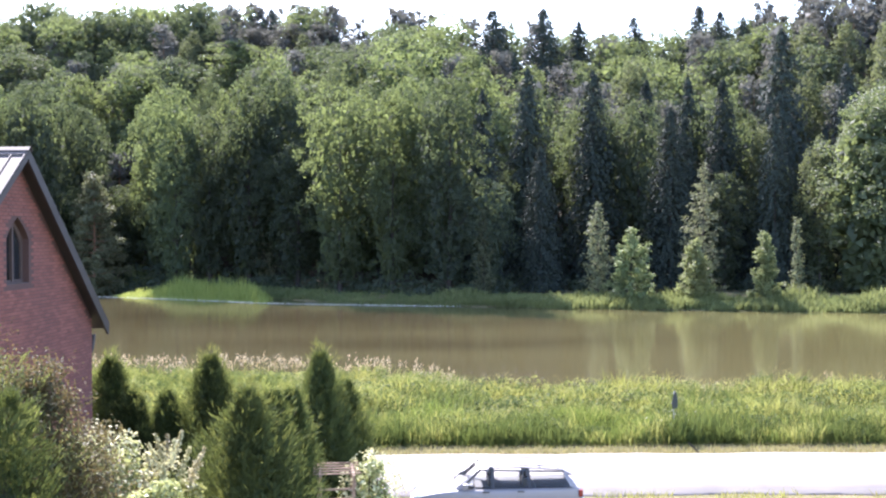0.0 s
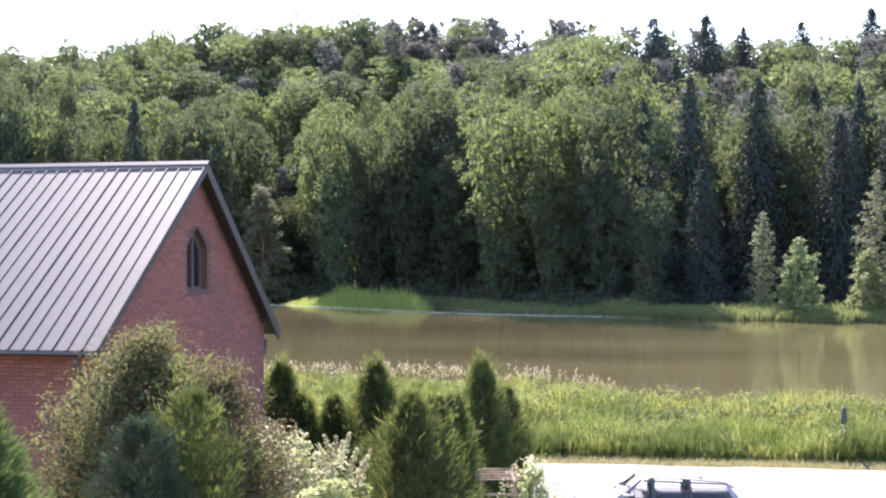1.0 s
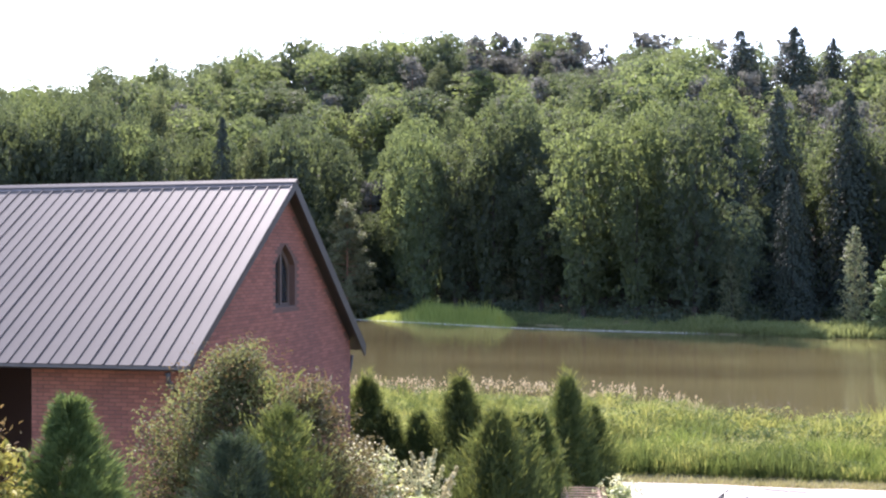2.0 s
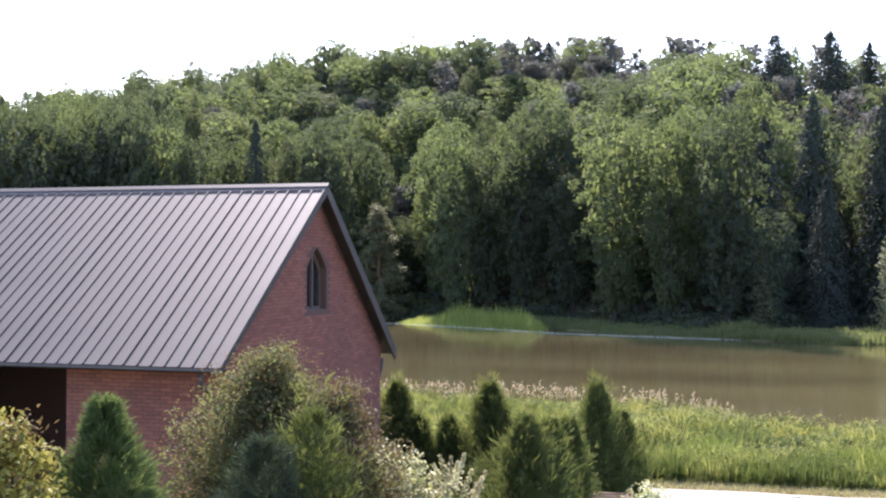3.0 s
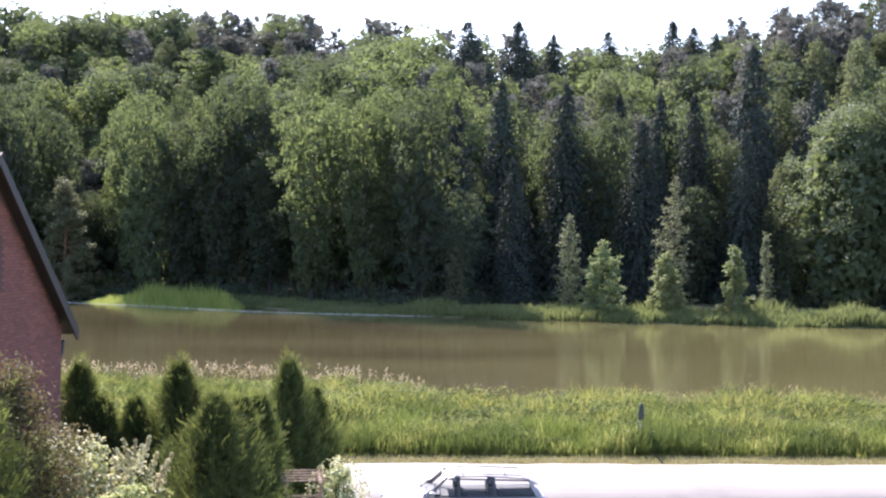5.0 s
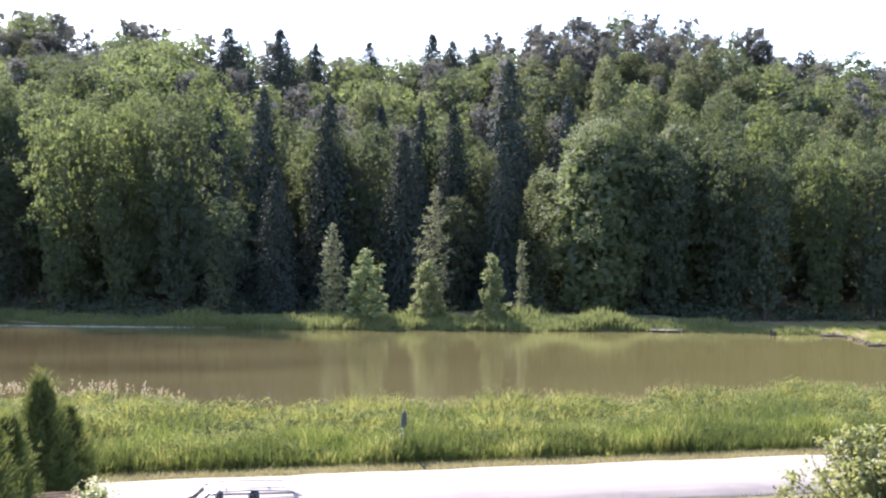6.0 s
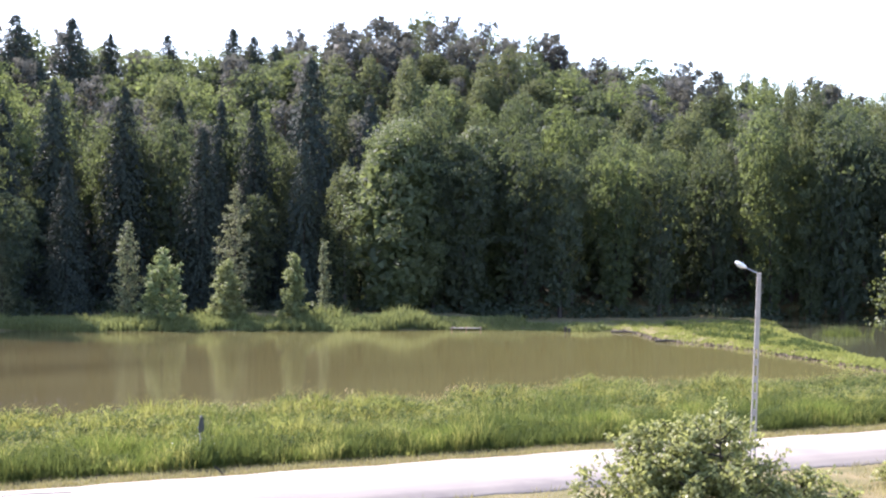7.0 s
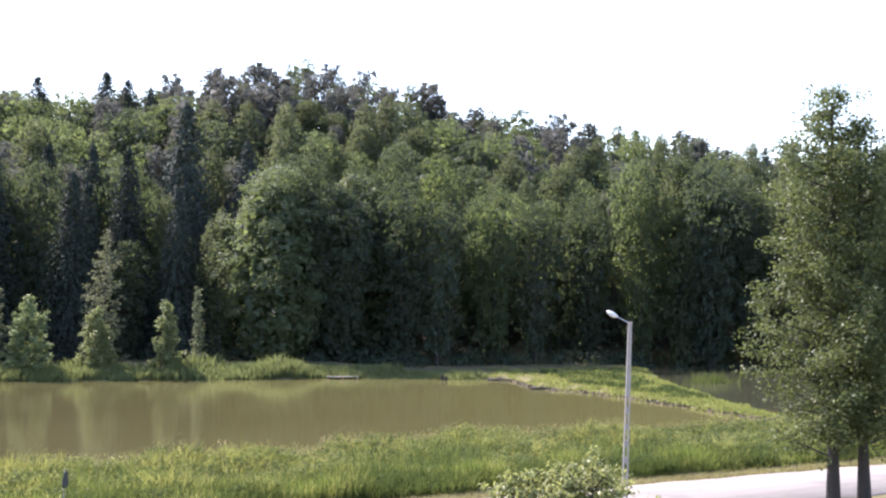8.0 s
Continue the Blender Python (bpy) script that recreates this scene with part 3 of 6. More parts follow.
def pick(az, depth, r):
    """Which kind of tree grows where on the hill; depth 0 at the shore to 1 at the crest. Lighter limes above the shore
    carry sunlight in their colour.
    """
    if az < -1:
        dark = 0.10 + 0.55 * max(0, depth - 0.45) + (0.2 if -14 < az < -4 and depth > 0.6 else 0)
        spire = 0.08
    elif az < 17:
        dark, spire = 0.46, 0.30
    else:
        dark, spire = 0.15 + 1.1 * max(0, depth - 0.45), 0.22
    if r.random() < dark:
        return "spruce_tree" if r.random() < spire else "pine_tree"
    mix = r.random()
    # fewer lighter limes at the shore, more upslope, in place of shade and sun
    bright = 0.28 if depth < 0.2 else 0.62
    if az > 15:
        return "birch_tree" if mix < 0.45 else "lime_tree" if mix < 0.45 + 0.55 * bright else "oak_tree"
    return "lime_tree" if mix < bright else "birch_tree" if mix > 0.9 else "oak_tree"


def patchy(x, y, scale):
    return 0.5 + 0.25 * (np.sin(x * scale + 1.7 * np.sin(y * scale * 0.7)) + np.sin(y * scale * 1.3 + 1.3 * np.sin(x * scale * 0.6 + 2)))


# conspicuous trees: compass angle, angle of the top, distance, half width
STANDING = {
    # lighter limes stand for sunlit crowns, darker oaks for shaded ones
    "lime_tree": ((-15.1, 8.2, 228, 7.6), (-17.3, 7.7, 224, 6.4), (1.4, 9.0, 185, 5.0), (-10.1, 9.5, 238, 8.2), (-1.9, 10.0, 190, 8.2), (-24.5, 7.5, 238, 7.4), (-21.5, 7.3, 230, 6.4)),
    "oak_tree": ((-6.0, 6.5, 180, 4.4), (-11.3, 7.6, 212, 4.2), (-4.2, 9.3, 196, 6.6), (-19.6, 8.5, 244, 8.6), (-13.0, 8.6, 232, 7.4), (27.0, 6.3, 160, 5.6), (30.0, 7.0, 190, 5.1)),
    "birch_tree": ((9.4, 8.7, 190, 5.6), (22.3, 10.0, 230, 6.0), (23.6, 9.4, 226, 5.0), (24.8, 8.8, 215, 5.4), (27.5, 8.7, 215, 6.0), (34.8, 7.2, 190, 6.0), (32.3, 7.6, 200, 5.0), (17.6, 7.8, 190, 3.6)),
    "spruce_tree": ((7.4, 7.9, 165, 4.2), (4.2, 8.0, 170, 4.6), (11.1, 6.0, 158, 3.6), (16.3, 9.5, 180, 5.6), (19.2, 7.8, 185, 4.0), (2.5, 10.9, 232, 6.0), (5.0, 10.9, 232, 6.4),
                    (12.5, 10.8, 238, 5.2), (6.7, 10.3, 238, 4.6), (13.5, 10.5, 240, 4.2), (9.4, 10.4, 240, 4.6), (2.0, 7.0, 160, 4.0), (13.6, 7.3, 168, 3.8)),
    "pine_tree": ((19.5, 11.6, 240, 4.4), (22.5, 11.2, 240, 4.7), (20.9, 11.0, 243, 4.0), (28.6, 10.2, 245, 3.8), (30.4, 9.7, 245, 3.8), (36.2, 8.9, 255, 3.4), (-5.9, 10.2, 243, 4.4), (-7.6, 10.2, 243, 4.2), (-9.0, 10.0, 246, 4.2), (-3.6, 10.0, 246, 4.0)),
}
NATIVE = {"lime_tree": (5.6, 20.3), "oak_tree": (6.3, 20.3), "birch_tree": (4.2, 21.5), "spruce_tree": (4.4, 22.0), "pine_tree": (4.3, 21.0)}


def build_forest():
    heroes = []
    h = random.Random(5)
    for name, rows in STANDING.items():
        for az, top, far, half in rows:
            x, y = far * math.sin(radians(az)), far * math.cos(radians(az))
            base = float(land(x, y)) - 0.15
            tall = max(9.0, 8 + far * math.tan(radians(top)) - base)
            wide = half / NATIVE[name][0]
            plant_tree(name, h.randrange(len(KINDS[name])), (x, y, base), wide, h.uniform(0, 6.28), tall / NATIVE[name][1] / wide)
            spire = name == "spruce_tree"
            heroes.append((x, y, az, far, half * (1.5 if spire else 1.0), top, math.degrees(tall / far) * (1.9 if spire and far < 200 else 1.0)))
    heroes.append((-54.6, 181.0, -16.8, 203.0, 9.5, 3.9, 6.0))
    r = random.Random(11)
    spots = []
    for row in range(17):
        depth = min(1.0, row / 16)
        step = 6.4 + 1.0 * depth
        base = 6.6 * row
        az = -39.0 + r.uniform(0, 1)
        while az < 51:
            far = float(forest_foot(az)) + base + r.uniform(-2.4, 2.4)
            a = radians(az + r.uniform(-0.5, 0.5))
            x, y, cap = far * math.sin(a), far * math.cos(a), 99.0
            clear = True
            for hx, hy, haz, hfar, half, top, high in heroes:
                if math.hypot(x - hx, y - hy) < 0.75 * half:
                    clear = False
                if far < hfar and abs(az - haz) < 0.85 * math.degrees(half / hfar):
                    cap = min(cap, top - 0.22 * high)
            if clear:
                most = (8 + far * math.tan(radians(cap)) - float(land(x, y))) / 20.5 if cap < 90 else 2.0
                if most > 0.28:
                    spots.append((x, y, az, depth, row, most))
            az += math.degrees(step / far) * r.uniform(0.85, 1.15)
    near, rest = [s for s in spots if s[4] < 3 and -37 < s[2] < 50], [s for s in spots if not (s[4] < 3 and -37 < s[2] < 50)]
    r.shuffle(near)
    loose = near[240:]
    for x, y, az, depth, row, most in near[:240]:
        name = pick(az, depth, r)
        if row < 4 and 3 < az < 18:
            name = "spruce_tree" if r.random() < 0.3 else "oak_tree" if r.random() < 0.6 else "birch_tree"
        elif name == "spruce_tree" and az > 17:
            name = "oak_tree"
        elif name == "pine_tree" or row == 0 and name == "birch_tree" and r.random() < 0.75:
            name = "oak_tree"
        v = r.randrange(len(KINDS[name]))
        base, reach = float(land(x, y)) - 0.15, math.hypot(x, y)
        rise = r.uniform(*((6.9, 9.2) if az < 2 else (4.6, 7.2) if az < 18 else (5.8, 7.7))) + 0.25 * row
        tall = min(most, (8 + reach * math.tan(radians(rise)) - base) / 20.5)
        size = min(r.uniform(0.72, 1.02), max(0.6, tall * 0.85))
        if name == "spruce_tree":
            size *= 0.9
        plant_tree(name, v, (x, y, base), size, r.uniform(0, 6.28), tall / size)
    chunks, slots, mats = [], [], []
    for x, y, az, depth, row, most in rest + loose:
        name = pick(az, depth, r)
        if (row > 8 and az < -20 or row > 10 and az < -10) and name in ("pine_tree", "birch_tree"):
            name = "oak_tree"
        v = r.randrange(len(KINDS[name]))
        crown, trunk, leaf, bark, _ = KINDS[name][v]
        if row > 2:
            crown = crown[crown[:, 0, 2] > 9.0]
            crown = crown[::3]
            mean = crown.mean(axis=1, keepdims=True)
            crown = mean + (crown - mean) * 1.55
        else:
            crown = crown[::2]
            mean = crown.mean(axis=1, keepdims=True)
            crown = mean + (crown - mean) * 1.35
        size, a, tall = min(most, r.uniform(0.72, 0.98) * (0.8 if name == "spruce_tree" else 1.0)), r.uniform(0, 6.28), r.uniform(0.9, 1.12)
        if row > 6 and -11 < az < 1:
            room = 8 + math.hypot(x, y) * math.tan(radians(np.interp(az, (-11, -8, -3, 1), (11.1, 11.3, 11.2, 10.8)))) - float(land(x, y))
            tall = min(tall, max(0.45, room / (size * crown[:, :, 2].max())))
        turn = np.array([[math.cos(a), -math.sin(a), 0], [math.sin(a), math.cos(a), 0], [0, 0, 1]])
        stem = trunk[:49]
        for mesh, mat in ((crown, leaf), (np.concatenate([stem[:, :3], stem[:, [0, 2, 3]]]), bark)):
            if mat not in mats:
                mats.append(mat)
            chunks.append((mesh * np.array([size, size, size * tall])) @ turn.T + np.array([x, y, float(land(x, y)) - 0.15]))
            slots.append(np.full(len(mesh), mats.index(mat), np.int32))
    ob = soup("hill_woods", np.concatenate(chunks), mats[0])
    for m in mats[1:]:
        ob.data.materials.append(m)
    ob.data.polygons.foreach_set("material_index", np.concatenate(slots))
    tagged(ob, "dense mixed woods covering the upper slope of the hill", "woods", kind="stuff")
    # dark bushes filling the foot of the wood
    q = np.random.default_rng(13)
    low = []
    for k in range(520):
        az = radians(q.uniform(-37, 50))
        far = float(forest_foot(math.degrees(az))) + q.uniform(-3.5, 6)
        x, y = far * math.sin(az), far * math.cos(az)
        d = units(q, 70)
        d[:, 2] = np.abs(d[:, 2])
        rad = q.uniform(1.0, 2.3)
        p = np.array([x, y, float(land(x, y))]) + d * rad * np.array([1.1, 1.1, q.uniform(0.9, 1.6)]) * q.uniform(0.7, 1.1, 70)[:, None]
        low.append(flakes(q, p, d + np.array([0, 0, 0.3]), 0.62))
    n = 46000
    az = np.radians(q.uniform(-40, 52, n))
    far = forest_foot(np.degrees(az)) + q.uniform(4, 128, n)
    x, y = far * np.sin(az), far * np.cos(az)
    p = np.column_stack([x, y, land(x, y) + q.uniform(0.3, 1, n) * (3 + 7 * patchy(x, y, 0.28))])
    low.append(flakes(q, p, np.tile((-0.1, -0.6, 0.7), (n, 1)), 1.5, 0.6))
    n = 56000
    az = np.radians(q.uniform(-40, 52, n))
    far = forest_foot(np.degrees(az)) + q.uniform(70, 122, n)
    x, y = far * np.sin(az), far * np.cos(az)
    p = np.column_stack([x, y, land(x, y) + q.uniform(0.3, 7 + 4.5 * patchy(x, y, 0.4), n)])
    low.append(flakes(q, p, np.tile((-0.1, -0.6, 0.7), (n, 1)), 1.8, 0.6))
    tagged(soup("undergrowth", np.concatenate(low), OAK), "dark leafy undergrowth beneath the trees of the hill", "bushes", kind="stuff")


build_forest()


# ---- grasses and reeds ----
def blades(r, x, y, height, width, lean=0.35, base=None):
    """Tapering blades standing on the ground, (n, 3, 3)."""
    n = len(x)
    z = land(x, y) - 0.03 if base is None else base
    a, tilt = r.uniform(0, 2 * np.pi, n), r.uniform(0, 2 * np.pi, n)
    foot = np.column_stack([x, y, z])
    side = np.column_stack([np.cos(a), np.sin(a), np.zeros(n)]) * (width / 2)[:, None]
    off = np.column_stack([np.cos(tilt), np.sin(tilt), np.zeros(n)]) * (lean * height * r.uniform(0.1, 1, n))[:, None]
    return np.stack([foot - side, foot + side, foot + off + np.array([0, 0, 1]) * height[:, None]], 1)


def tussocks(r, x, y, height, spread, each, width, lean=0.5):
    """Clumps of blades that arch outwards from their roots, (n, 4, 3)."""
    n = len(x) * each
    h = np.repeat(height, each) * r.uniform(0.5, 1.15, n)
    a = r.uniform(0, 2 * np.pi, n)
    rr = np.repeat(spread, each) * np.sqrt(r.uniform(0, 1, n))
    fx, fy = np.repeat(x, each) + rr * np.cos(a), np.repeat(y, each) + rr * np.sin(a)
    foot = np.column_stack([fx, fy, np.maximum(land(fx, fy), -1.15) - 0.05])
    out = np.column_stack([np.cos(a), np.sin(a), np.zeros(n)]) * (lean * h * r.uniform(0.0, 1.1, n))[:, None]
    out += r.normal(size=(n, 3)) * np.array([0.14, 0.14, 0]) * h[:, None]
    b = r.uniform(0, 2 * np.pi, n)
    side = np.column_stack([np.cos(b), np.sin(b), np.zeros(n)]) * (width * r.uniform(0.6, 1.3, n) / 2)[:, None]
    mid = foot + out * 0.3 + np.array([0, 0, 0.62]) * h[:, None]
    tip = foot + out + np.array([0, 0, 1.0]) * (h * r.uniform(0.75, 1.0, n))[:, None]
    return np.stack([foot - side * 0.7, mid - side, tip, mid + side], 1)


def near_bank():
    r = np.random.default_rng(3)
    n = 9000
    x, t = r.uniform(-26, 84, n), r.uniform(0, 1, n)
    y = 43.2 + (near_edge(x) + 0.5 - 43.2) * t ** 1.1
    mx, my, mr = r.uniform(-26, 84, 200), r.uniform(44, 66, 200), r.uniform(0.9, 2.2, 200)
    swell = r.uniform(0.35, 1.15, 200)
    lump = np.max(swell * np.exp(-((x[:, None] - mx) ** 2 / 2.2 + (y[:, None] - my) ** 2) / mr ** 2), axis=1)
    h = (0.2 + 1.3 * lump) * np.interp(x, (40, 48, 60), (1.0, 0.55, 0.3)) * r.uniform(0.75, 1.2, n) * np.interp(y, (43, 45.5, 52, 62), (0.5, 1.0, 1.0, 0.9))
    tagged(soup("meadow", tussocks(r, x, y, h, 0.25 + 0.45 * r.random(n), 19, 0.045, 0.6), GRASS), "tall uncut sunlit grass along the pond bank", "grass", kind="stuff")
    n = 5800
    x, y = r.uniform(-26, 84, n), 43.4 + r.uniform(0, 1, n) ** 1.3 * 20
    keep = ((patchy(x + 5, y, 0.42) > 0.52) | (y < 46.5) & (patchy(x, y, 0.8) > 0.35)) & (y < near_edge(x) + 0.6)
    x, y = x[keep], y[keep]
    h = r.uniform(0.55, 1.4, len(x)) * np.interp(y, (43, 46), (0.6, 1.0)) * np.interp(x, (40, 48, 60), (1.0, 0.6, 0.35))
    tagged(soup("reeds", tussocks(r, x, y, h, 0.3 + 0.3 * r.random(len(x)), 18, 0.045, 0.45), REED), "darker green upright reed clumps among bank grass", "reeds", kind="stuff")
    n = 5600
    x, y = r.uniform(-8, 62, n), 43.4 + 4.6 * r.uniform(0, 1, n) ** 1.2
    lit = patchy(x * 1.3 + 4, y, 0.75) + r.normal(0, 0.16, n)
    tops = r.uniform(0.45, 1.15, n) * (0.65 + 0.75 * patchy(x + 9, y, 1.1)) * np.interp(x, (40, 50, 60), (1.0, 0.7, 0.5))
    for name, keep, leaf, told in (("tall_grass", lit < 0.47, REED, "upright dark green grass above the road verge"), ("pale_grass", (lit > 0.53) & (lit < 0.70), GRASS, "sunlit olive grass clumps above the road verge"), ("fresh_grass", lit > 0.72, FRESH, "bright yellow-green grass clumps above the road verge")):
        tagged(soup(name, tussocks(r, x[keep], y[keep], tops[keep], 0.2 + 0.3 * r.random(keep.sum()), 26, 0.024, 0.42), leaf), told, "grass", kind="stuff")
    n = 560
    x, y = r.uniform(-8, 80, n), r.uniform(44, 62, n)
    keep = y < near_edge(x) - 1.0
    x, y = x[keep], y[keep]
    d = units(r, len(x) * 150)
    d[:, 2] = np.abs(d[:, 2])
    p = np.repeat(np.column_stack([x, y, land(x, y) + 0.15]), 150, axis=0) + d * np.repeat(r.uniform(0.4, 1.0, len(x)) * np.interp(x, (40, 60), (1.0, 0.6)), 150)[:, None] * np.array([1.3, 1.0, 0.95]) * r.uniform(0.75, 1.05, len(d))[:, None]
    tagged(soup("nettles", cards(r, p, d, 0.13, 0.06), WEED), "dark green nettle clumps among the bank grass", "weeds", kind="stuff")
    n = 26000
    x, y = r.uniform(-8, 84, n), r.uniform(47, 66, n)
    keep = (y < near_edge(x) + 0.2) & (patchy(x, y * 1.4, 0.5) + r.normal(0, 0.15, n) > 0.42)
    x, y = x[keep], y[keep]
    top = np.max(swell * np.exp(-((x[:, None] - mx) ** 2 / 2.2 + (y[:, None] - my) ** 2) / mr ** 2), axis=1)
    p = np.column_stack([x, y, land(x, y) + (0.35 + 1.15 * top) * r.uniform(0.7, 1.1, len(x)) * np.interp(x, (40, 48, 60), (1.0, 0.6, 0.4))])
    tagged(soup("grass_panicles", plumes(r, p, np.tile((0.9, 0.0, 0.7), (len(p), 1)), 0.24, 0.022, 0.35), PANICLE), "soft greenish tan grass panicles nodding on the bank", "grass", kind="stuff")
    for name, n, leaf, told in (("weeds", 1700, WEED, "leafy dark green weeds among the grass"), ("herbs", 3400, HERB, "light green leafy herbs among the grass")):
        x, y = r.uniform(-26, 84, n), r.uniform(44, 64, n)
        keep = (y < near_edge(x) - 0.3)
        x, y = x[keep], y[keep]
        top = np.max(swell * np.exp(-((x[:, None] - mx) ** 2 / 2.2 + (y[:, None] - my) ** 2) / mr ** 2), axis=1)
        c = np.column_stack([x, y, land(x, y) + 0.1 + 0.95 * top * r.uniform(0.5, 1.1, len(x)) * np.interp(x, (40, 48, 60), (1.0, 0.55, 0.35))])
        d = units(r, len(x) * 30)
        d[:, 2] = np.abs(d[:, 2])
        p = np.repeat(c, 30, axis=0) + d * np.repeat(r.uniform(0.15, 0.5, len(x)), 30)[:, None]
        tagged(soup(name, cards(r, p, d, 0.15, 0.07), leaf), told, "weeds", kind="stuff")
    n = 11000
    x, y = r.uniform(-26, 84, n), r.uniform(46, 66, n)
    keep = (y < near_edge(x) - 0.3) & (patchy(x + 3, y + 7, 0.6) > 0.42)
    x, y = x[keep], y[keep]
    p = np.column_stack([x, y, land(x, y) + r.uniform(0.6, 1.15, len(x))])
    tagged(soup("seed_heads", plumes(r, p, np.tile((0.3, 0.0, 1.0), (len(p), 1)), 0.17, 0.025, 0.4), GRASS), "pale ripe grass seed heads", "grass", kind="stuff")
    n = 9000
    x = r.uniform(12, 74, n)
    y = near_edge(x) - 0.2 - np.abs(r.normal(0, 3.0, n))
    p = np.column_stack([x, y, land(x, y) + r.uniform(0.45, 1.05, n) * np.interp(x, (40, 50, 60), (1.0, 0.7, 0.5))])
    tagged(soup("pale_seed_heads", plumes(r, p, np.tile((0.3, 0.0, 1.0), (n, 1)), 0.2, 0.03, 0.4), DRY), "bleached tan grass seed heads towards the water", "grass", kind="stuff")
    n = 22
    x, y = 8.9 + r.normal(0, 0.6, n), 44.0 + np.abs(r.normal(0, 0.8, n))
    p = np.column_stack([x, y, land(x, y) + r.uniform(0.4, 1.15, n)])
    tagged(soup("umbel_flowers", cards(r, p, np.tile((0, 0, 1.0), (n, 1)), 0.08, 0.075, 0.3), FLOWER), "small white umbel flowers near the sign", "flowers", kind="stuff")
    n = 330
    x = np.concatenate([r.uniform(-24, 1.0, n), r.uniform(10, 40, 9)])
    y = near_edge(x) - r.uniform(-0.4, 1.6, len(x))
    h = r.uniform(1.1, 1.75, len(x))
    stalk = blades(r, x, y, h, np.full(len(x), 0.03), 0.06)
    p = stalk[:, 2]
    tagged(soup("reed_stalks", stalk, DRY), "thin dry reed stalks at the water's edge", "reeds", kind="stuff")
    tuft = np.repeat(p, 6, axis=0) + r.normal(size=(len(p) * 6, 3)) * np.array([0.05, 0.05, 0.11])
    tagged(soup("reed_plumes", cards(r, tuft, units(r, len(tuft)), 0.19, 0.06, 0.6, 3.0), PLUME), "pinkish brown feathery reed plumes", "reeds", kind="stuff")


def verges():
    r = np.random.default_rng(5)
    n = 26000
    x = r.uniform(-14, 72, n)
    y = 41.75 + np.abs(r.normal(0, 0.55, n))
    tagged(soup("verge_grass", blades(r, x, y, r.uniform(0.06, 0.26, n), np.full(n, 0.035), 0.8), DRY), "short dry yellow grass along the road edge", "grass", kind="stuff")
    n = 52000
    x, y = r.uniform(-8, 52, n), r.uniform(27, 35.35, n)
    dry = patchy(x, y, 0.5) + r.normal(0, 0.12, n) + np.interp(x, (6, 16), (-0.25, 0.42)) > 0.55
    bare = (x > 13) & (patchy(x + 2, y, 0.7) + r.normal(0, 0.1, n) > 0.4)
    for name, keep, mat, told in (("lawn", ~dry & (x < 15), GRASS, "short green lawn beside the road"), ("dry_lawn", dry & ~bare, DRY, "patches of parched yellow grass beside the road")):
        h = r.uniform(0.04, 0.13, keep.sum()) * (1 + 1.6 * (patchy(x[keep], y[keep], 1.4) > 0.6))
        tagged(soup(name, blades(r, x[keep], y[keep], h, np.full(keep.sum(), 0.035), 0.8), mat), told, "grass", kind="stuff")


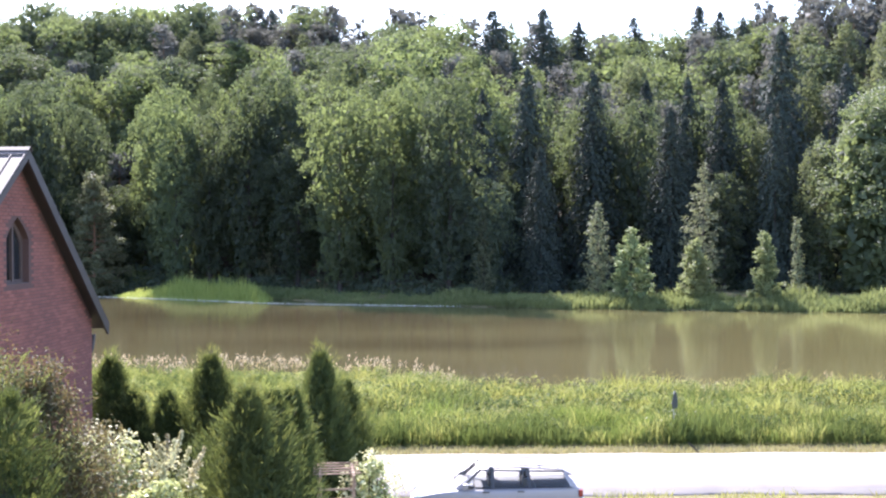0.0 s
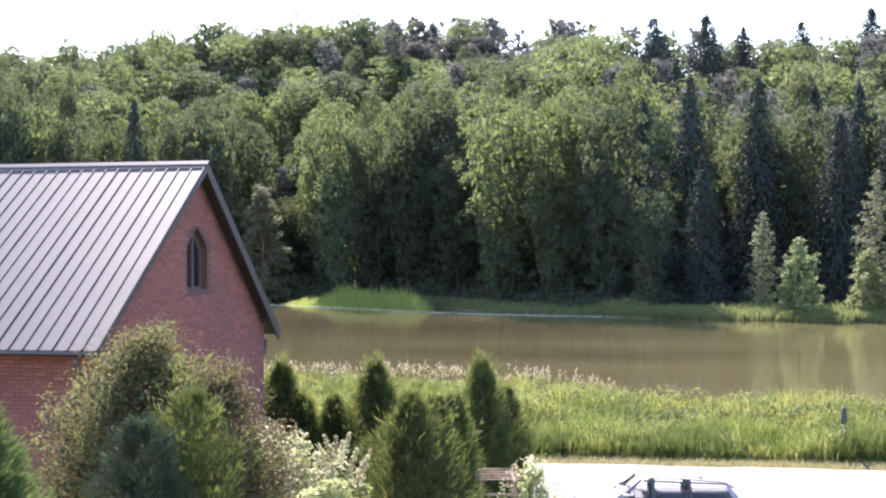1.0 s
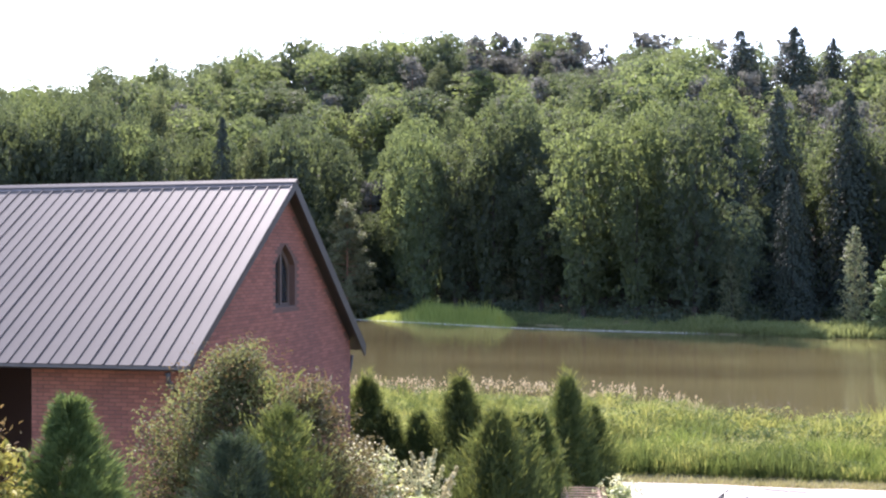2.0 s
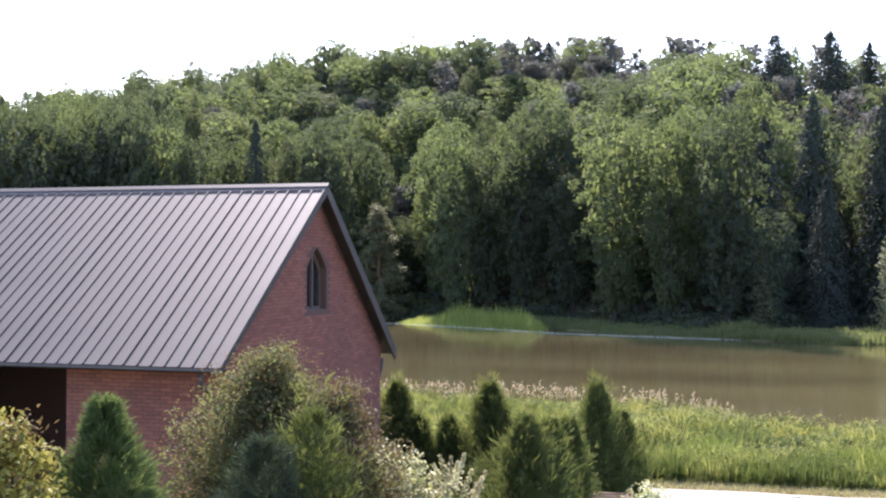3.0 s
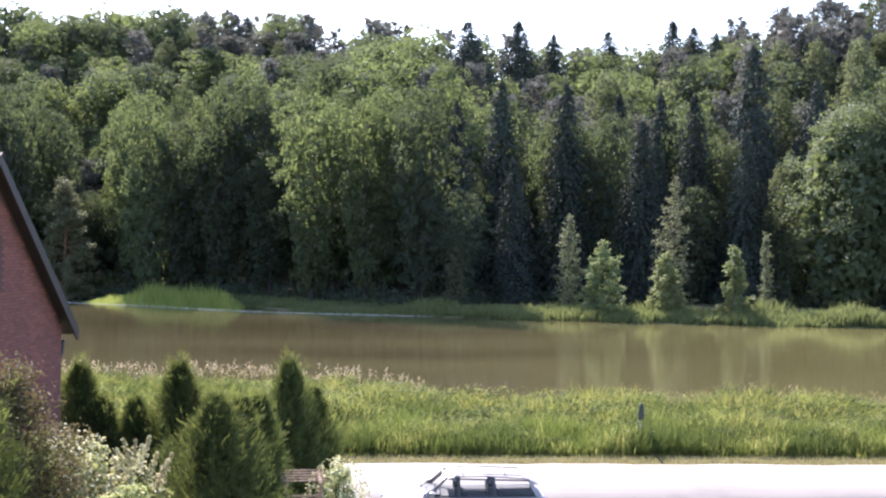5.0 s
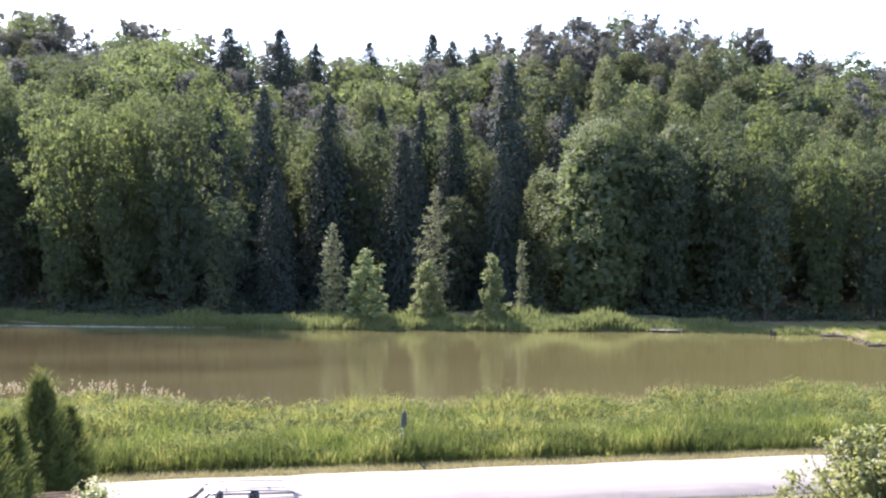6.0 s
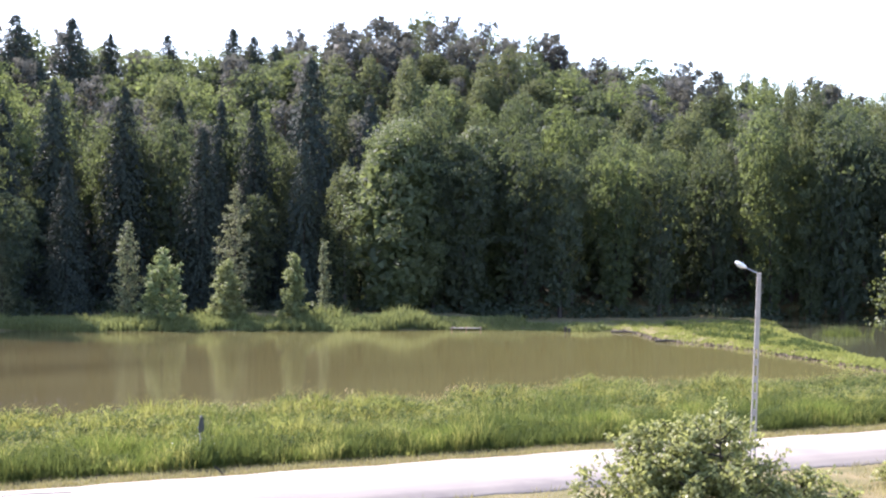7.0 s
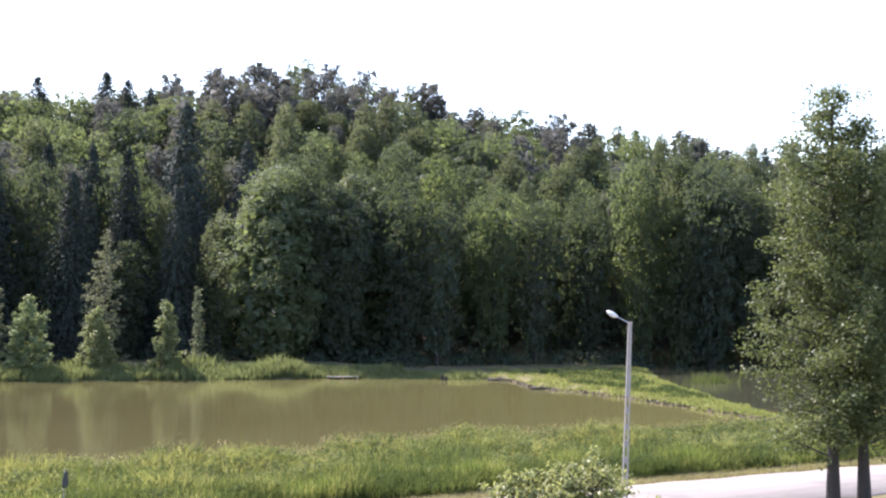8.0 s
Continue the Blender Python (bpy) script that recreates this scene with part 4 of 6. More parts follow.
def far_banks():
    r = np.random.default_rng(9)
    n = 1900
    x = np.concatenate([r.uniform(-75, -8, 500), r.uniform(-8, 72, n - 500)])
    y = far_edge(x) + r.uniform(-0.5, 8, n) * r.uniform(0.05, 1, n)
    h = np.interp(x, (-75, -12, -2, 4, 12, 20, 50, 54, 72), (0.5, 0.5, 0.8, 1.3, 1.0, 1.3, 1.6, 0.8, 0.6)) * (0.35 + 1.1 * patchy(x, y, 0.5)) * r.uniform(0.6, 1.15, n)
    tagged(soup("reed_clumps", tussocks(r, x, y, h, 0.4 + 0.5 * r.random(n), 24, 0.10, 0.35), FAR_REED), "uneven clumps of green reeds along the far shore", "reeds", kind="stuff")
    n = 34000
    x = r.uniform(-75, 72, n)
    y = far_edge(x) + r.uniform(-0.6, 13, n) * r.uniform(0.1, 1, n)
    tall = np.interp(x, (-75, -17, -12, 12, 20, 50, 54, 72), (0.6, 0.6, 0.5, 0.5, 0.7, 0.8, 0.4, 0.35)) * (0.4 + 0.9 * patchy(x, y, 0.7))
    h = tall * r.uniform(0.6, 1.1, n)
    tagged(soup("far_reeds", blades(r, x, y, h, 0.12 + 0.08 * r.random(n), 0.45), FAR_REED), "band of green reeds along the far shore", "reeds", kind="stuff")
    n = 15000
    x = r.uniform(-49, -23.4, n)
    off = r.uniform(-3.5, 8, n)
    y = np.interp(x, (-50, -36, -22.4, -6), (169, 160.4, 150.3, 144.3)) + off
    ends = np.interp(x, (-49, -44, -38, -30, -25.5, -23.4), (0.12, 0.5, 1.1, 1.25, 1.2, 0.3)) * np.interp(off, (-3.5, 0.6, 1.4, 3.5), (0.03, 0.05, 0.45, 1.0))
    h = ends * (0.9 + 1.3 * patchy(x, y, 0.5) + 0.9 * patchy(x + 4, y, 1.6)) * r.uniform(0.4, 1.25, n)
    tagged(soup("sedge", blades(r, x, y, h, 0.13 + 0.08 * r.random(n), 0.3, np.maximum(land(x, y), -1.05) - 0.05), SEDGE), "bright yellow-green reed island in the pond", "sedge", kind="stuff")
    n = 46000
    y = r.uniform(64, 130, n)
    x = right_shore(y) - 0.4 + (dike_back(y) - right_shore(y) + 0.9) * r.random(n)
    h = (0.06 + 0.45 * (patchy(x, y, 0.9) * patchy(x + 7, y, 2.3)) ** 1.3) * r.uniform(0.5, 1.4, n)
    tagged(soup("dike_grass", blades(r, x, y, h, 0.09 + 0.05 * r.random(n), 0.7), DIKE), "sunlit grass on the dike between two ponds", "grass", kind="stuff")
    n = 700
    y = r.uniform(64, 122, n)
    x = right_shore(y) + (dike_back(y) - right_shore(y)) * r.random(n)
    tagged(soup("dike_tufts", tussocks(r, x, y, r.uniform(0.12, 0.5, n), 0.3 + 0.4 * r.random(n), 22, 0.075, 0.55), DIKE), "taller grass tufts on the dike", "grass", kind="stuff")
    n = 330
    y = r.uniform(84, 121, n)
    x = right_shore(y) + (dike_back(y) - right_shore(y)) * r.uniform(0.3, 0.8, n)
    tagged(soup("dike_weeds", tussocks(r, x, y, r.uniform(0.25, 0.75, n) * (0.4 + patchy(x, y, 0.7)), 0.4 + 0.5 * r.random(n), 26, 0.10, 0.5), WEED), "dark green taller weeds on the back of the dike", "weeds", kind="stuff")
    n = 800
    y = r.uniform(66, 119, n)
    x = right_shore(y) + r.uniform(-0.45, 0.25, n)
    p = np.column_stack([x, y, -0.98 + 0.22 * r.random(n) ** 2])
    tagged(soup("eroded_clods", cards(r, p, np.tile((-0.8, -0.4, 0.5), (n, 1)), 0.34, 0.16, 0.5), EARTH), "crumbling brown earth along the water's edge", "earth", kind="stuff")
    n = 260
    x, y = 92.5 + r.normal(0, 1.6, n), 103 + r.normal(0, 1.1, n)
    tagged(soup("pond_rushes", blades(r, x, y, r.uniform(0.5, 1.7, len(x)), np.full(len(x), 0.11), 0.7, np.full(len(x), -1.1)), REED), "scattered rushes standing in the second pond", "rushes", kind="stuff")


near_bank(), verges(), far_banks()


# ---- brick barn with a sheet-metal roof ----
def build_barn():
    barn = thing("barn", (-9.02, 19.9, 0), "red brick barn with grey standing-seam metal roof", "barn", turn=radians(-2.3))
    long, deep, eave, ridge, mid, tip, low = 24.0, 10.0, 6.06, 9.76, 4.95, -0.3, 5.66
    x0, x1, y0, y1 = -23.6, -0.30, 0.5, 9.55
    thick = 0.42
    slope_near, slope_far = (ridge - eave) / (mid - tip), (ridge - low) / (deep - mid)

    def under(y):
        return (eave + (y - tip) * slope_near if y < mid else low + (deep - y) * slope_far) - 0.14

    # gable with a pointed window opening
    w0, w1, sill, spring, apex = 4.45, 5.62, 6.90, 7.86, 8.33
    wm = (w0 + w1) / 2
    arch_left = [(w0 + (wm - w0) * t, spring + (apex - spring) * (t ** 0.75)) for t in (0.25, 0.5, 0.75)]
    arch_right = [(2 * wm - a, b) for a, b in arch_left]
    left = [(y0, 0), (wm, 0), (wm, sill), (w0, sill), (w0, spring), *arch_left, (wm, apex), (wm, under(wm)), (mid, under(mid)), (y0, under(y0))]
    right = [(y1, 0), (wm, 0), (wm, sill), (w1, sill), (w1, spring), *arch_right, (wm, apex), (wm, under(wm)), (y1, under(y1))]
    bm = bmesh.new()
    slab(bm, left, "x", x1 - thick, x1)
    slab(bm, right, "x", x1 - thick, x1)
    bmesh.ops.remove_doubles(bm, verts=bm.verts, dist=0.0005)
    gable = part("gable_wall", bm, MORTAR, barn, "weathered red brick gable")
    bm = bmesh.new()
    slab(bm, [(y0, 0), (y1, 0), (y1, under(y1)), (mid, under(mid)), (y0, under(y0))], "x", x0, x0 + thick)
    part("gable_wall", bm, MORTAR, barn, "weathered red brick gable")
    inner = x1 - thick - 0.003
    bm = boxed((-3.82, y0, 0), (inner, y0 + thick, under(y0)))
    front = part("front_wall", bm, MORTAR, barn, "shaded red brick wall beneath the eaves")
    bm = boxed((x0 + thick + 0.003, y0, 0), (-9.4, y0 + thick, under(y0)))
    part("front_wall", bm, MORTAR, barn)
    bm = boxed((x0 + thick + 0.003, y1 - thick, 0), (inner, y1, under(y1)))
    part("back_wall", bm, MORTAR, barn)
    part("floor", boxed((x0 + thick + 0.003, y0 + thick + 0.003, 0.0), (inner, y1 - thick - 0.003, 0.08)), CONCRETE, barn)
    part("lintel", boxed((-9.38, y0 + 0.12, 6.0), (-3.83, y0 + 0.35, under(y0))), DARK_WOOD, barn)

    # pointed window: reveal frame, mullion, panes
    win = part("window", slab(slab(bmesh.new(), [(w0, sill), (w1, sill), (w1, sill + 0.09), (w0, sill + 0.09)], "x", x1 - 0.22, x1 - 0.14),
                              [(w0, sill + 0.09), (w0 + 0.09, sill + 0.09), (w0 + 0.09, spring), (w0, spring)], "x", x1 - 0.22, x1 - 0.14), DARK_WOOD, barn, "brown wooden frame of a pointed window")
    bm = bmesh.new()
    slab(bm, [(w1 - 0.09, sill + 0.09), (w1, sill + 0.09), (w1, spring), (w1 - 0.09, spring)], "x", x1 - 0.22, x1 - 0.14)
    for pts in ([(w0, spring), *arch_left, (wm, apex)], [(w1, spring), *arch_right, (wm, apex)]):
        for (a, b), (c, d) in zip(pts, pts[1:]):
            slab(bm, [(a, b), (c, d), (wm + (c - wm) * 0.82, d - 0.1), (wm + (a - wm) * 0.82, b - 0.1)], "x", x1 - 0.22, x1 - 0.14)
    part("arch_frame", bm, DARK_WOOD, win)
    part("mullion", boxed((x1 - 0.23, wm - 0.04, sill + 0.05), (x1 - 0.11, wm + 0.04, apex - 0.08)), DARK_WOOD, win, "brown wooden mullion")
    for a, b, arch in ((w0 + 0.08, wm - 0.04, arch_left), (wm + 0.04, w1 - 0.08, arch_right)):
        edge = [(wm + (c - wm) * 0.85, d - 0.06) for c, d in arch]
        pane = slab(bmesh.new(), [(a, sill + 0.08), (b, sill + 0.08)] + ([(b, spring + 0.3), *reversed(edge), (a, spring)] if a < wm - 0.2 else [(b, spring), *edge, (a, spring + 0.3)]), "x", x1 - 0.185, x1 - 0.175)
        ob = part("pane", pane, GLASS, win, "dark window glass")
        ob.visible_shadow = False
    part("sill", boxed((x1 - 0.138, w0 + 0.003, sill + 0.001), (x1 - 0.01, w1 - 0.003, sill + 0.02)), DARK_WOOD, win, "brown sill")

    # roof: deck, fascias, ridge cap, gutter
    deck = bmesh.new()
    slab(deck, [(tip + 0.03, eave - 0.08), (mid, ridge - 0.13), (deep - 0.03, low - 0.11), (deep - 0.03, low - 0.0), (mid, ridge - 0.02), (tip + 0.03, eave - 0.0)], "x", -long + 0.03, -0.05)
    part("roof_deck", deck, DARK_TIN, barn, "dark boarded underside of the roof")
    for xa in (-0.05, -long):
        bm = bmesh.new()
        slab(bm, [(tip, eave - 0.13), (mid, ridge - 0.19), (mid, ridge + 0.0), (tip, eave + 0.0)], "x", xa, xa + 0.05)
        slab(bm, [(deep - 0.06, low - 0.26), (deep, low - 0.22), (deep, low + 0.05), (mid, ridge + 0.03), (mid, ridge - 0.26)], "x", xa, xa + 0.05)
        bmesh.ops.remove_doubles(bm, verts=bm.verts, dist=0.001)
        part("verge_board", bm, DARK_TIN, barn, "dark verge board along the gable")
    part("far_slope", slab(bmesh.new(), [(mid, ridge - 0.018), (mid, ridge + 0.03), (deep + 0.05, low + 0.0), (deep + 0.05, low - 0.04)], "x", -long, -0.005), DARK_TIN, barn, "dark metal sheets of the shaded slope")
    bm = bmesh.new()
    slab(bm, [(mid - 0.115, ridge - 0.05), (mid - 0.105, ridge - 0.02), (mid, ridge + 0.06), (mid + 0.14, ridge - 0.03), (mid + 0.14, ridge - 0.05), (mid, ridge + 0.04)], "x", -long - 0.02, 0.03)
    part("ridge_cap", bm, GALVANISED, barn, "pale metal ridge cap")
    # closure strip whose dark colour also draws the shadow gaps under the cap
    a, b = mid - 0.19, mid - 0.09
    bm = slab(bmesh.new(), [(a, ridge - (mid - a) * slope_near), (b, ridge - (mid - b) * slope_near), (b, ridge - (mid - b) * slope_near + 0.026), (a, ridge - (mid - a) * slope_near + 0.026)], "x", -long, -0.01)
    part("closure_strip", bm, DARK_TIN, barn, "closure strip coloured dark for the shadow gaps beneath the ridge cap")
    bm = bmesh.new()
    slab(bm, [(tip - 0.10, eave - 0.03), (tip - 0.11, eave - 0.085), (tip - 0.05, eave - 0.115), (tip + 0.02, eave - 0.085), (tip + 0.02, eave - 0.05)], "x", -long, 0.0)
    part("gutter", bm, DARK_TIN, barn, "dark half-round gutter")
    for yy, zz, out in ((tip - 0.05, eave - 0.15, 1), (deep + 0.02, low - 0.25, -1)):
        wall_y = y0 - 0.08 if out > 0 else y1 + 0.08
        bm = rod(bmesh.new(), [(-0.42, yy, zz), (-0.42, yy + out * 0.03, zz - 0.18), (-0.42, (yy + wall_y) / 2, zz - 0.42), (-0.42, wall_y, zz - 0.62), (-0.42, wall_y, 0.1)], 0.055)
        part("downpipe", bm, DARK_TIN, barn, "dark tin downpipe with an elbow", smooth=True)

    # the near slope: one seamed panel after another
    slope = part("near_slope", slab(bmesh.new(), [(tip, eave - 0.018), (mid, ridge - 0.018), (mid, ridge - 0.012), (tip, eave - 0.012)], "x", -long, -0.002), SEAM, barn, "grey standing-seam metal roof slope")
    wide = 0.290
    nx, nz = -slope_near / math.hypot(1, slope_near), 1 / math.hypot(1, slope_near)
    bm = bmesh.new()
    outline = [(-wide / 2, 0), (-wide / 2 + 0.012, 0.0), (wide / 2 - 0.032, 0.0), (wide / 2 - 0.028, 0.022), (wide / 2 - 0.004, 0.022), (wide / 2 - 0.002, 0.0)]
    ends = []
    for yy, zz in ((tip - 0.03, eave - 0.03 * slope_near), ((mid + tip) * 0.5, (eave + ridge) / 2), (mid - 0.08, ridge - 0.08 * slope_near)):
        ends.append([bm.verts.new((a, yy + nx * b, zz + nz * b)) for a, b in outline])
    for lo, hi in zip(ends, ends[1:]):
        for k in range(len(outline) - 1):
            bm.faces.new((lo[k], lo[k + 1], hi[k + 1], hi[k]))
    r = random.Random(4)
    first = part("panel", bm, GALVANISED, slope)
    first.location = (-wide / 2 - 0.006, 0, 0)
    for k in range(1, int(long / wide)):
        ob = new("panel", first.data)
        ob.parent, ob.location = slope, (-wide * (k + 0.5) - 0.006, 0, r.uniform(-0.004, 0.004))

    # bricks: courses of stretchers standing 7 mm proud of their mortar
    course, length = 0.078, 0.262

    def pieces(a0, a1, top, flip, hole=None):
        out = []
        for row in range(int((ridge - 0.2) / course)):
            z = 0.01 + row * course
            a = a0 - (length / 2 if row % 2 else 0)
            while a < a1:
                lo, hi = max(a, a0), min(a + length - 0.012, a1)
                free = hole is None or not (hole(lo, z) or hole(hi, z + course) or hole(hi, z) or hole(lo, z + course))
                if hi - lo > 0.05 and z + course < min(top(lo), top(hi)) - 0.02 and free:
                    out.append((lo, hi, z, z + course - 0.012 + r.uniform(-0.002, 0.002), r.uniform(0.004, 0.010)))
                a += length
        return out

    def in_window(y, z):
        return w0 - 0.02 < y < w1 + 0.02 and sill - 0.03 < z < spring + (apex - spring) * max(0, 1 - abs(y - wm) / (wm - w0)) ** 0.75 + 0.05

    def faces(lo, hi, z0, z1, out, flip):
        at = (lambda a, z, d: (a, y0 - d, z)) if flip else (lambda a, z, d: (x1 + d, a, z))
        back, front_face = [at(a, z, -0.002) for a, z in ((lo, z0), (hi, z0), (hi, z1), (lo, z1))], [at(a, z, out) for a, z in ((lo + 0.002, z0 + 0.002), (hi - 0.002, z0 + 0.002), (hi - 0.002, z1 - 0.002), (lo + 0.002, z1 - 0.002))]
        return [front_face] + [[back[k], back[(k + 1) % 4], front_face[(k + 1) % 4], front_face[k]] for k in range(4)]

    for wall, rows, flip in ((gable, pieces(y0 + 0.005, y1 - 0.005, under, False, in_window), False), (front, pieces(-3.81, x1 - 0.005, lambda a: under(y0), True), True)):
        shown = [p for p in rows if not flip and 6.85 < p[2] < 8.5 and 3.6 < p[0] < 6.4][:300]
        rest = [p for p in rows if p not in shown]
        for lo, hi, z0, z1, out in shown:
            me = bpy.data.meshes.new("brick")
            quads = faces(lo, hi, z0, z1, out, flip)
            me.from_pydata([v for q in quads for v in q], [], [tuple(range(4 * k, 4 * k + 4)) for k in range(5)])
            me.materials.append(BRICK)
            new("brick", me).parent = wall
        me = bpy.data.meshes.new("brickwork")
        corners = [v for p in rest for q in faces(*p, flip) for v in q]
        shared = []
        polys = []
        for k in range(len(corners) // 20):
            own = {}
            for q in range(5):
                ids = []
                for c in range(4):
                    v = corners[20 * k + 4 * q + c]
                    if v not in own:
                        own[v] = len(shared)
                        shared.append(v)
                    ids.append(own[v])
                polys.append(ids)
        me.from_pydata(shared, [], polys)
        me.materials.append(BRICK)
        ob = new("brickwork", me)
        ob.parent = wall
        tagged(ob, "courses of weathered red bricks", kind="stuff")


build_barn()


# ---- parked estate car ----
def build_car():
    car = thing("estate_car", (1.39, 32.9, 0), "silver estate car with roof rails parked beside the road", "car", turn=radians(180.8))
    car.scale = (1.02, 1.0, 1.02)
    # stations along the length, nose at +x: x, sill height, belt height, half width
    L = 2.34
    stations = [(-2.34, 0.42, 0.80, 0.66), (-2.26, 0.34, 0.93, 0.80), (-2.0, 0.26, 0.92, 0.85), (-1.2, 0.22, 0.91, 0.875), (0.0, 0.21, 0.88, 0.88),
                (0.85, 0.21, 0.87, 0.875), (1.25, 0.22, 0.86, 0.865), (1.75, 0.24, 0.80, 0.83), (2.15, 0.30, 0.70, 0.74), (2.31, 0.38, 0.58, 0.58)]

    def ring(bm, x, zs, zb, w):
        pts = [(w * 0.86, zs), (w * 0.97, zs + 0.10), (w, zs + (zb - zs) * 0.55), (w * 0.975, zb - 0.05), (w * 0.90, zb)]
        return [bm.verts.new((x, s * a, b)) for s, seq in ((1, pts), (-1, list(reversed(pts)))) for a, b in seq]

    bm = bmesh.new()
    rings = [ring(bm, *s) for s in stations]
    for a, b in zip(rings, rings[1:]):
        for k in range(10):
            bm.faces.new((a[k], a[(k + 1) % 10], b[(k + 1) % 10], b[k]))
    bm.faces.new(rings[0]), bm.faces.new(rings[-1])
    body = part("body", bm, SILVER, car, smooth=True)
    sub = body.modifiers.new("round", "SUBSURF")
    sub.levels = sub.render_levels = 2
    # cabin
    top = [(-2.20, 0.93, 0.80, 0.93, 0.80), (-2.05, 0.90, 0.82, 1.24, 0.64), (-1.75, 0.90, 0.82, 1.385, 0.60), (-0.6, 0.88, 0.83, 1.45, 0.59), (0.25, 0.87, 0.83, 1.44, 0.585), (0.55, 0.86, 0.82, 1.35, 0.585), (1.22, 0.86, 0.80, 0.92, 0.78)]

    def wall(i, t):
        x, zb, wb, zt, wt = top[i]
        return x, wb + (wt - wb) * t, zb + (zt - zb) * t

    bm = bmesh.new()
    rows = []
    for i in range(len(top)):
        x, zb, wb, zt, wt = top[i]
        rows.append([bm.verts.new(p) for p in ((x, wb, zb), (x, wt + 0.01, zt - 0.03), (x, wt * 0.9, zt), (x, 0, zt + 0.015), (x, -wt * 0.9, zt), (x, -wt - 0.01, zt - 0.03), (x, -wb, zb))])
    for a, b in list(zip(rows, rows[1:]))[1:5]:
        for k in range(1, 5):
            bm.faces.new((a[k], a[k + 1], b[k + 1], b[k]))
    bmesh.ops.delete(bm, geom=[v for v in bm.verts if not v.link_faces], context="VERTS")
    bmesh.ops.solidify(bm, geom=bm.faces[:], thickness=0.03)
    part("roof", bm, SILVER, body, smooth=False)
    # pillars and glass on both sides
    def side(name, xa, xb, lo, hi, s, mat, label="", out=0.012, slant_a=0.0, slant_b=0.0):
        def at(x, t):
            xs = [p[0] for p in top]
            wb, zb = np.interp(x, xs, [p[2] for p in top]), np.interp(x, xs, [p[1] for p in top])
            wt, zt = np.interp(x, xs, [p[4] for p in top]), np.interp(x, xs, [p[3] for p in top])
            return Vector((x, s * (wb + (wt - wb) * t + out), zb + (zt - zb - 0.03) * t))
        bm = bmesh.new()
        outer = [at(xa, lo), at(xb, lo), at(xb + slant_b, hi), at(xa + slant_a, hi)]
        a = [bm.verts.new(p) for p in outer]
        b = [bm.verts.new(p - Vector((0, s * 0.02, 0))) for p in outer]
        bm.faces.new(a), bm.faces.new(b)
        for k in range(4):
            bm.faces.new((a[k], a[(k + 1) % 4], b[(k + 1) % 4], b[k]))
        return part(name, bm, mat, body, label)
    for s in (1, -1):
        side("window_trim", -2.02, 1.10, 0.0, 0.065, s, TRIM, "black window trim", 0.010, 0.0, -0.03)
        side("window_trim", -1.84, 0.42, 0.925, 1.0, s, TRIM, "black window trim", 0.010, 0.02, 0.0)
        side("pillar", 0.92, 1.18, 0.0, 0.98, s, SILVER, "", 0.0, -0.50, -0.66)
        side("window", 0.18, 0.98, 0.06, 0.94, s, CAR_GLASS, "clear side window", 0.004, 0.02, -0.58)
        side("pillar", 0.08, 0.16, 0.0, 0.97, s, TRIM, "black door pillar", 0.008)
        side("window", -0.82, 0.04, 0.06, 0.94, s, CAR_GLASS, "clear side window", 0.004)
        side("pillar", -0.93, -0.85, 0.0, 0.97, s, TRIM, "black door pillar", 0.008, 0.06, 0.06)
        side("window", -2.0, -0.96, 0.06, 0.92, s, CAR_GLASS, "clear rear quarter window", 0.004, 0.22, 0.06)
        side("pillar", -2.16, -2.0, 0.0, 0.98, s, SILVER, "", 0.002, 0.30, 0.22)
        part("roof_rail", rod(bmesh.new(), [(-1.70, s * 0.555, 1.37), (-1.6, s * 0.555, 1.435), (-0.6, s * 0.555, 1.475), (0.10, s * 0.555, 1.47), (0.22, s * 0.555, 1.42)], 0.016, 6), TRIM, body, "dark roof rail")
        part("window_post", rod(bmesh.new(), [(0.93, s * 0.80, 0.95), (0.44, s * 0.655, 1.40)], 0.028, 6), TRIM, body, "black windscreen post")
        part("door_handle", boxed((-0.72, s * 0.873 - 0.02, 0.80), (-0.54, s * 0.873 + 0.02, 0.83)), TRIM, body)
        part("door_handle", boxed((0.22, s * 0.878 - 0.02, 0.79), (0.40, s * 0.878 + 0.02, 0.82)), TRIM, body)
        part("mirror", boxed((0.80, s * 0.95 - 0.10, 0.90), (0.93, s * 0.95 + 0.10, 1.05)), SILVER, body, "silver door mirror", 0.03)
        part("headlight", boxed((2.02, s * 0.60 - 0.16, 0.56), (2.27, s * 0.60 + 0.12, 0.70)), CLEAR_LENS, body, "clear headlight", 0.03)
        part("tail_light", boxed((-2.32, s * 0.72 - 0.08, 0.64), (-2.20, s * 0.72 + 0.10, 0.84)), RED_LENS, body, "red tail light", 0.03)
        for x in (1.42, -1.32):
            wheel = part("wheel", bmesh.new(), BLACK, car, "black tyre on a silver rim")
            bm = bmesh.new()
            bmesh.ops.create_cone(bm, cap_ends=True, segments=24, radius1=0.31, radius2=0.31, depth=0.20, matrix=Matrix.Rotation(radians(90), 4, "X"))
            bmesh.ops.bevel(bm, geom=[e for e in bm.edges if e.calc_face_angle(0) > 0.8], offset=0.04, segments=2, affect="EDGES")
            bm.to_mesh(wheel.data)
            bm.free()
            wheel.location = (x, s * 0.79, 0.31)
            bm = bmesh.new()
            bmesh.ops.create_cone(bm, cap_ends=True, segments=20, radius1=0.20, radius2=0.17, depth=0.03, matrix=Matrix.Translation((0, s * 0.10, 0)) @ Matrix.Rotation(radians(90), 4, "X"))
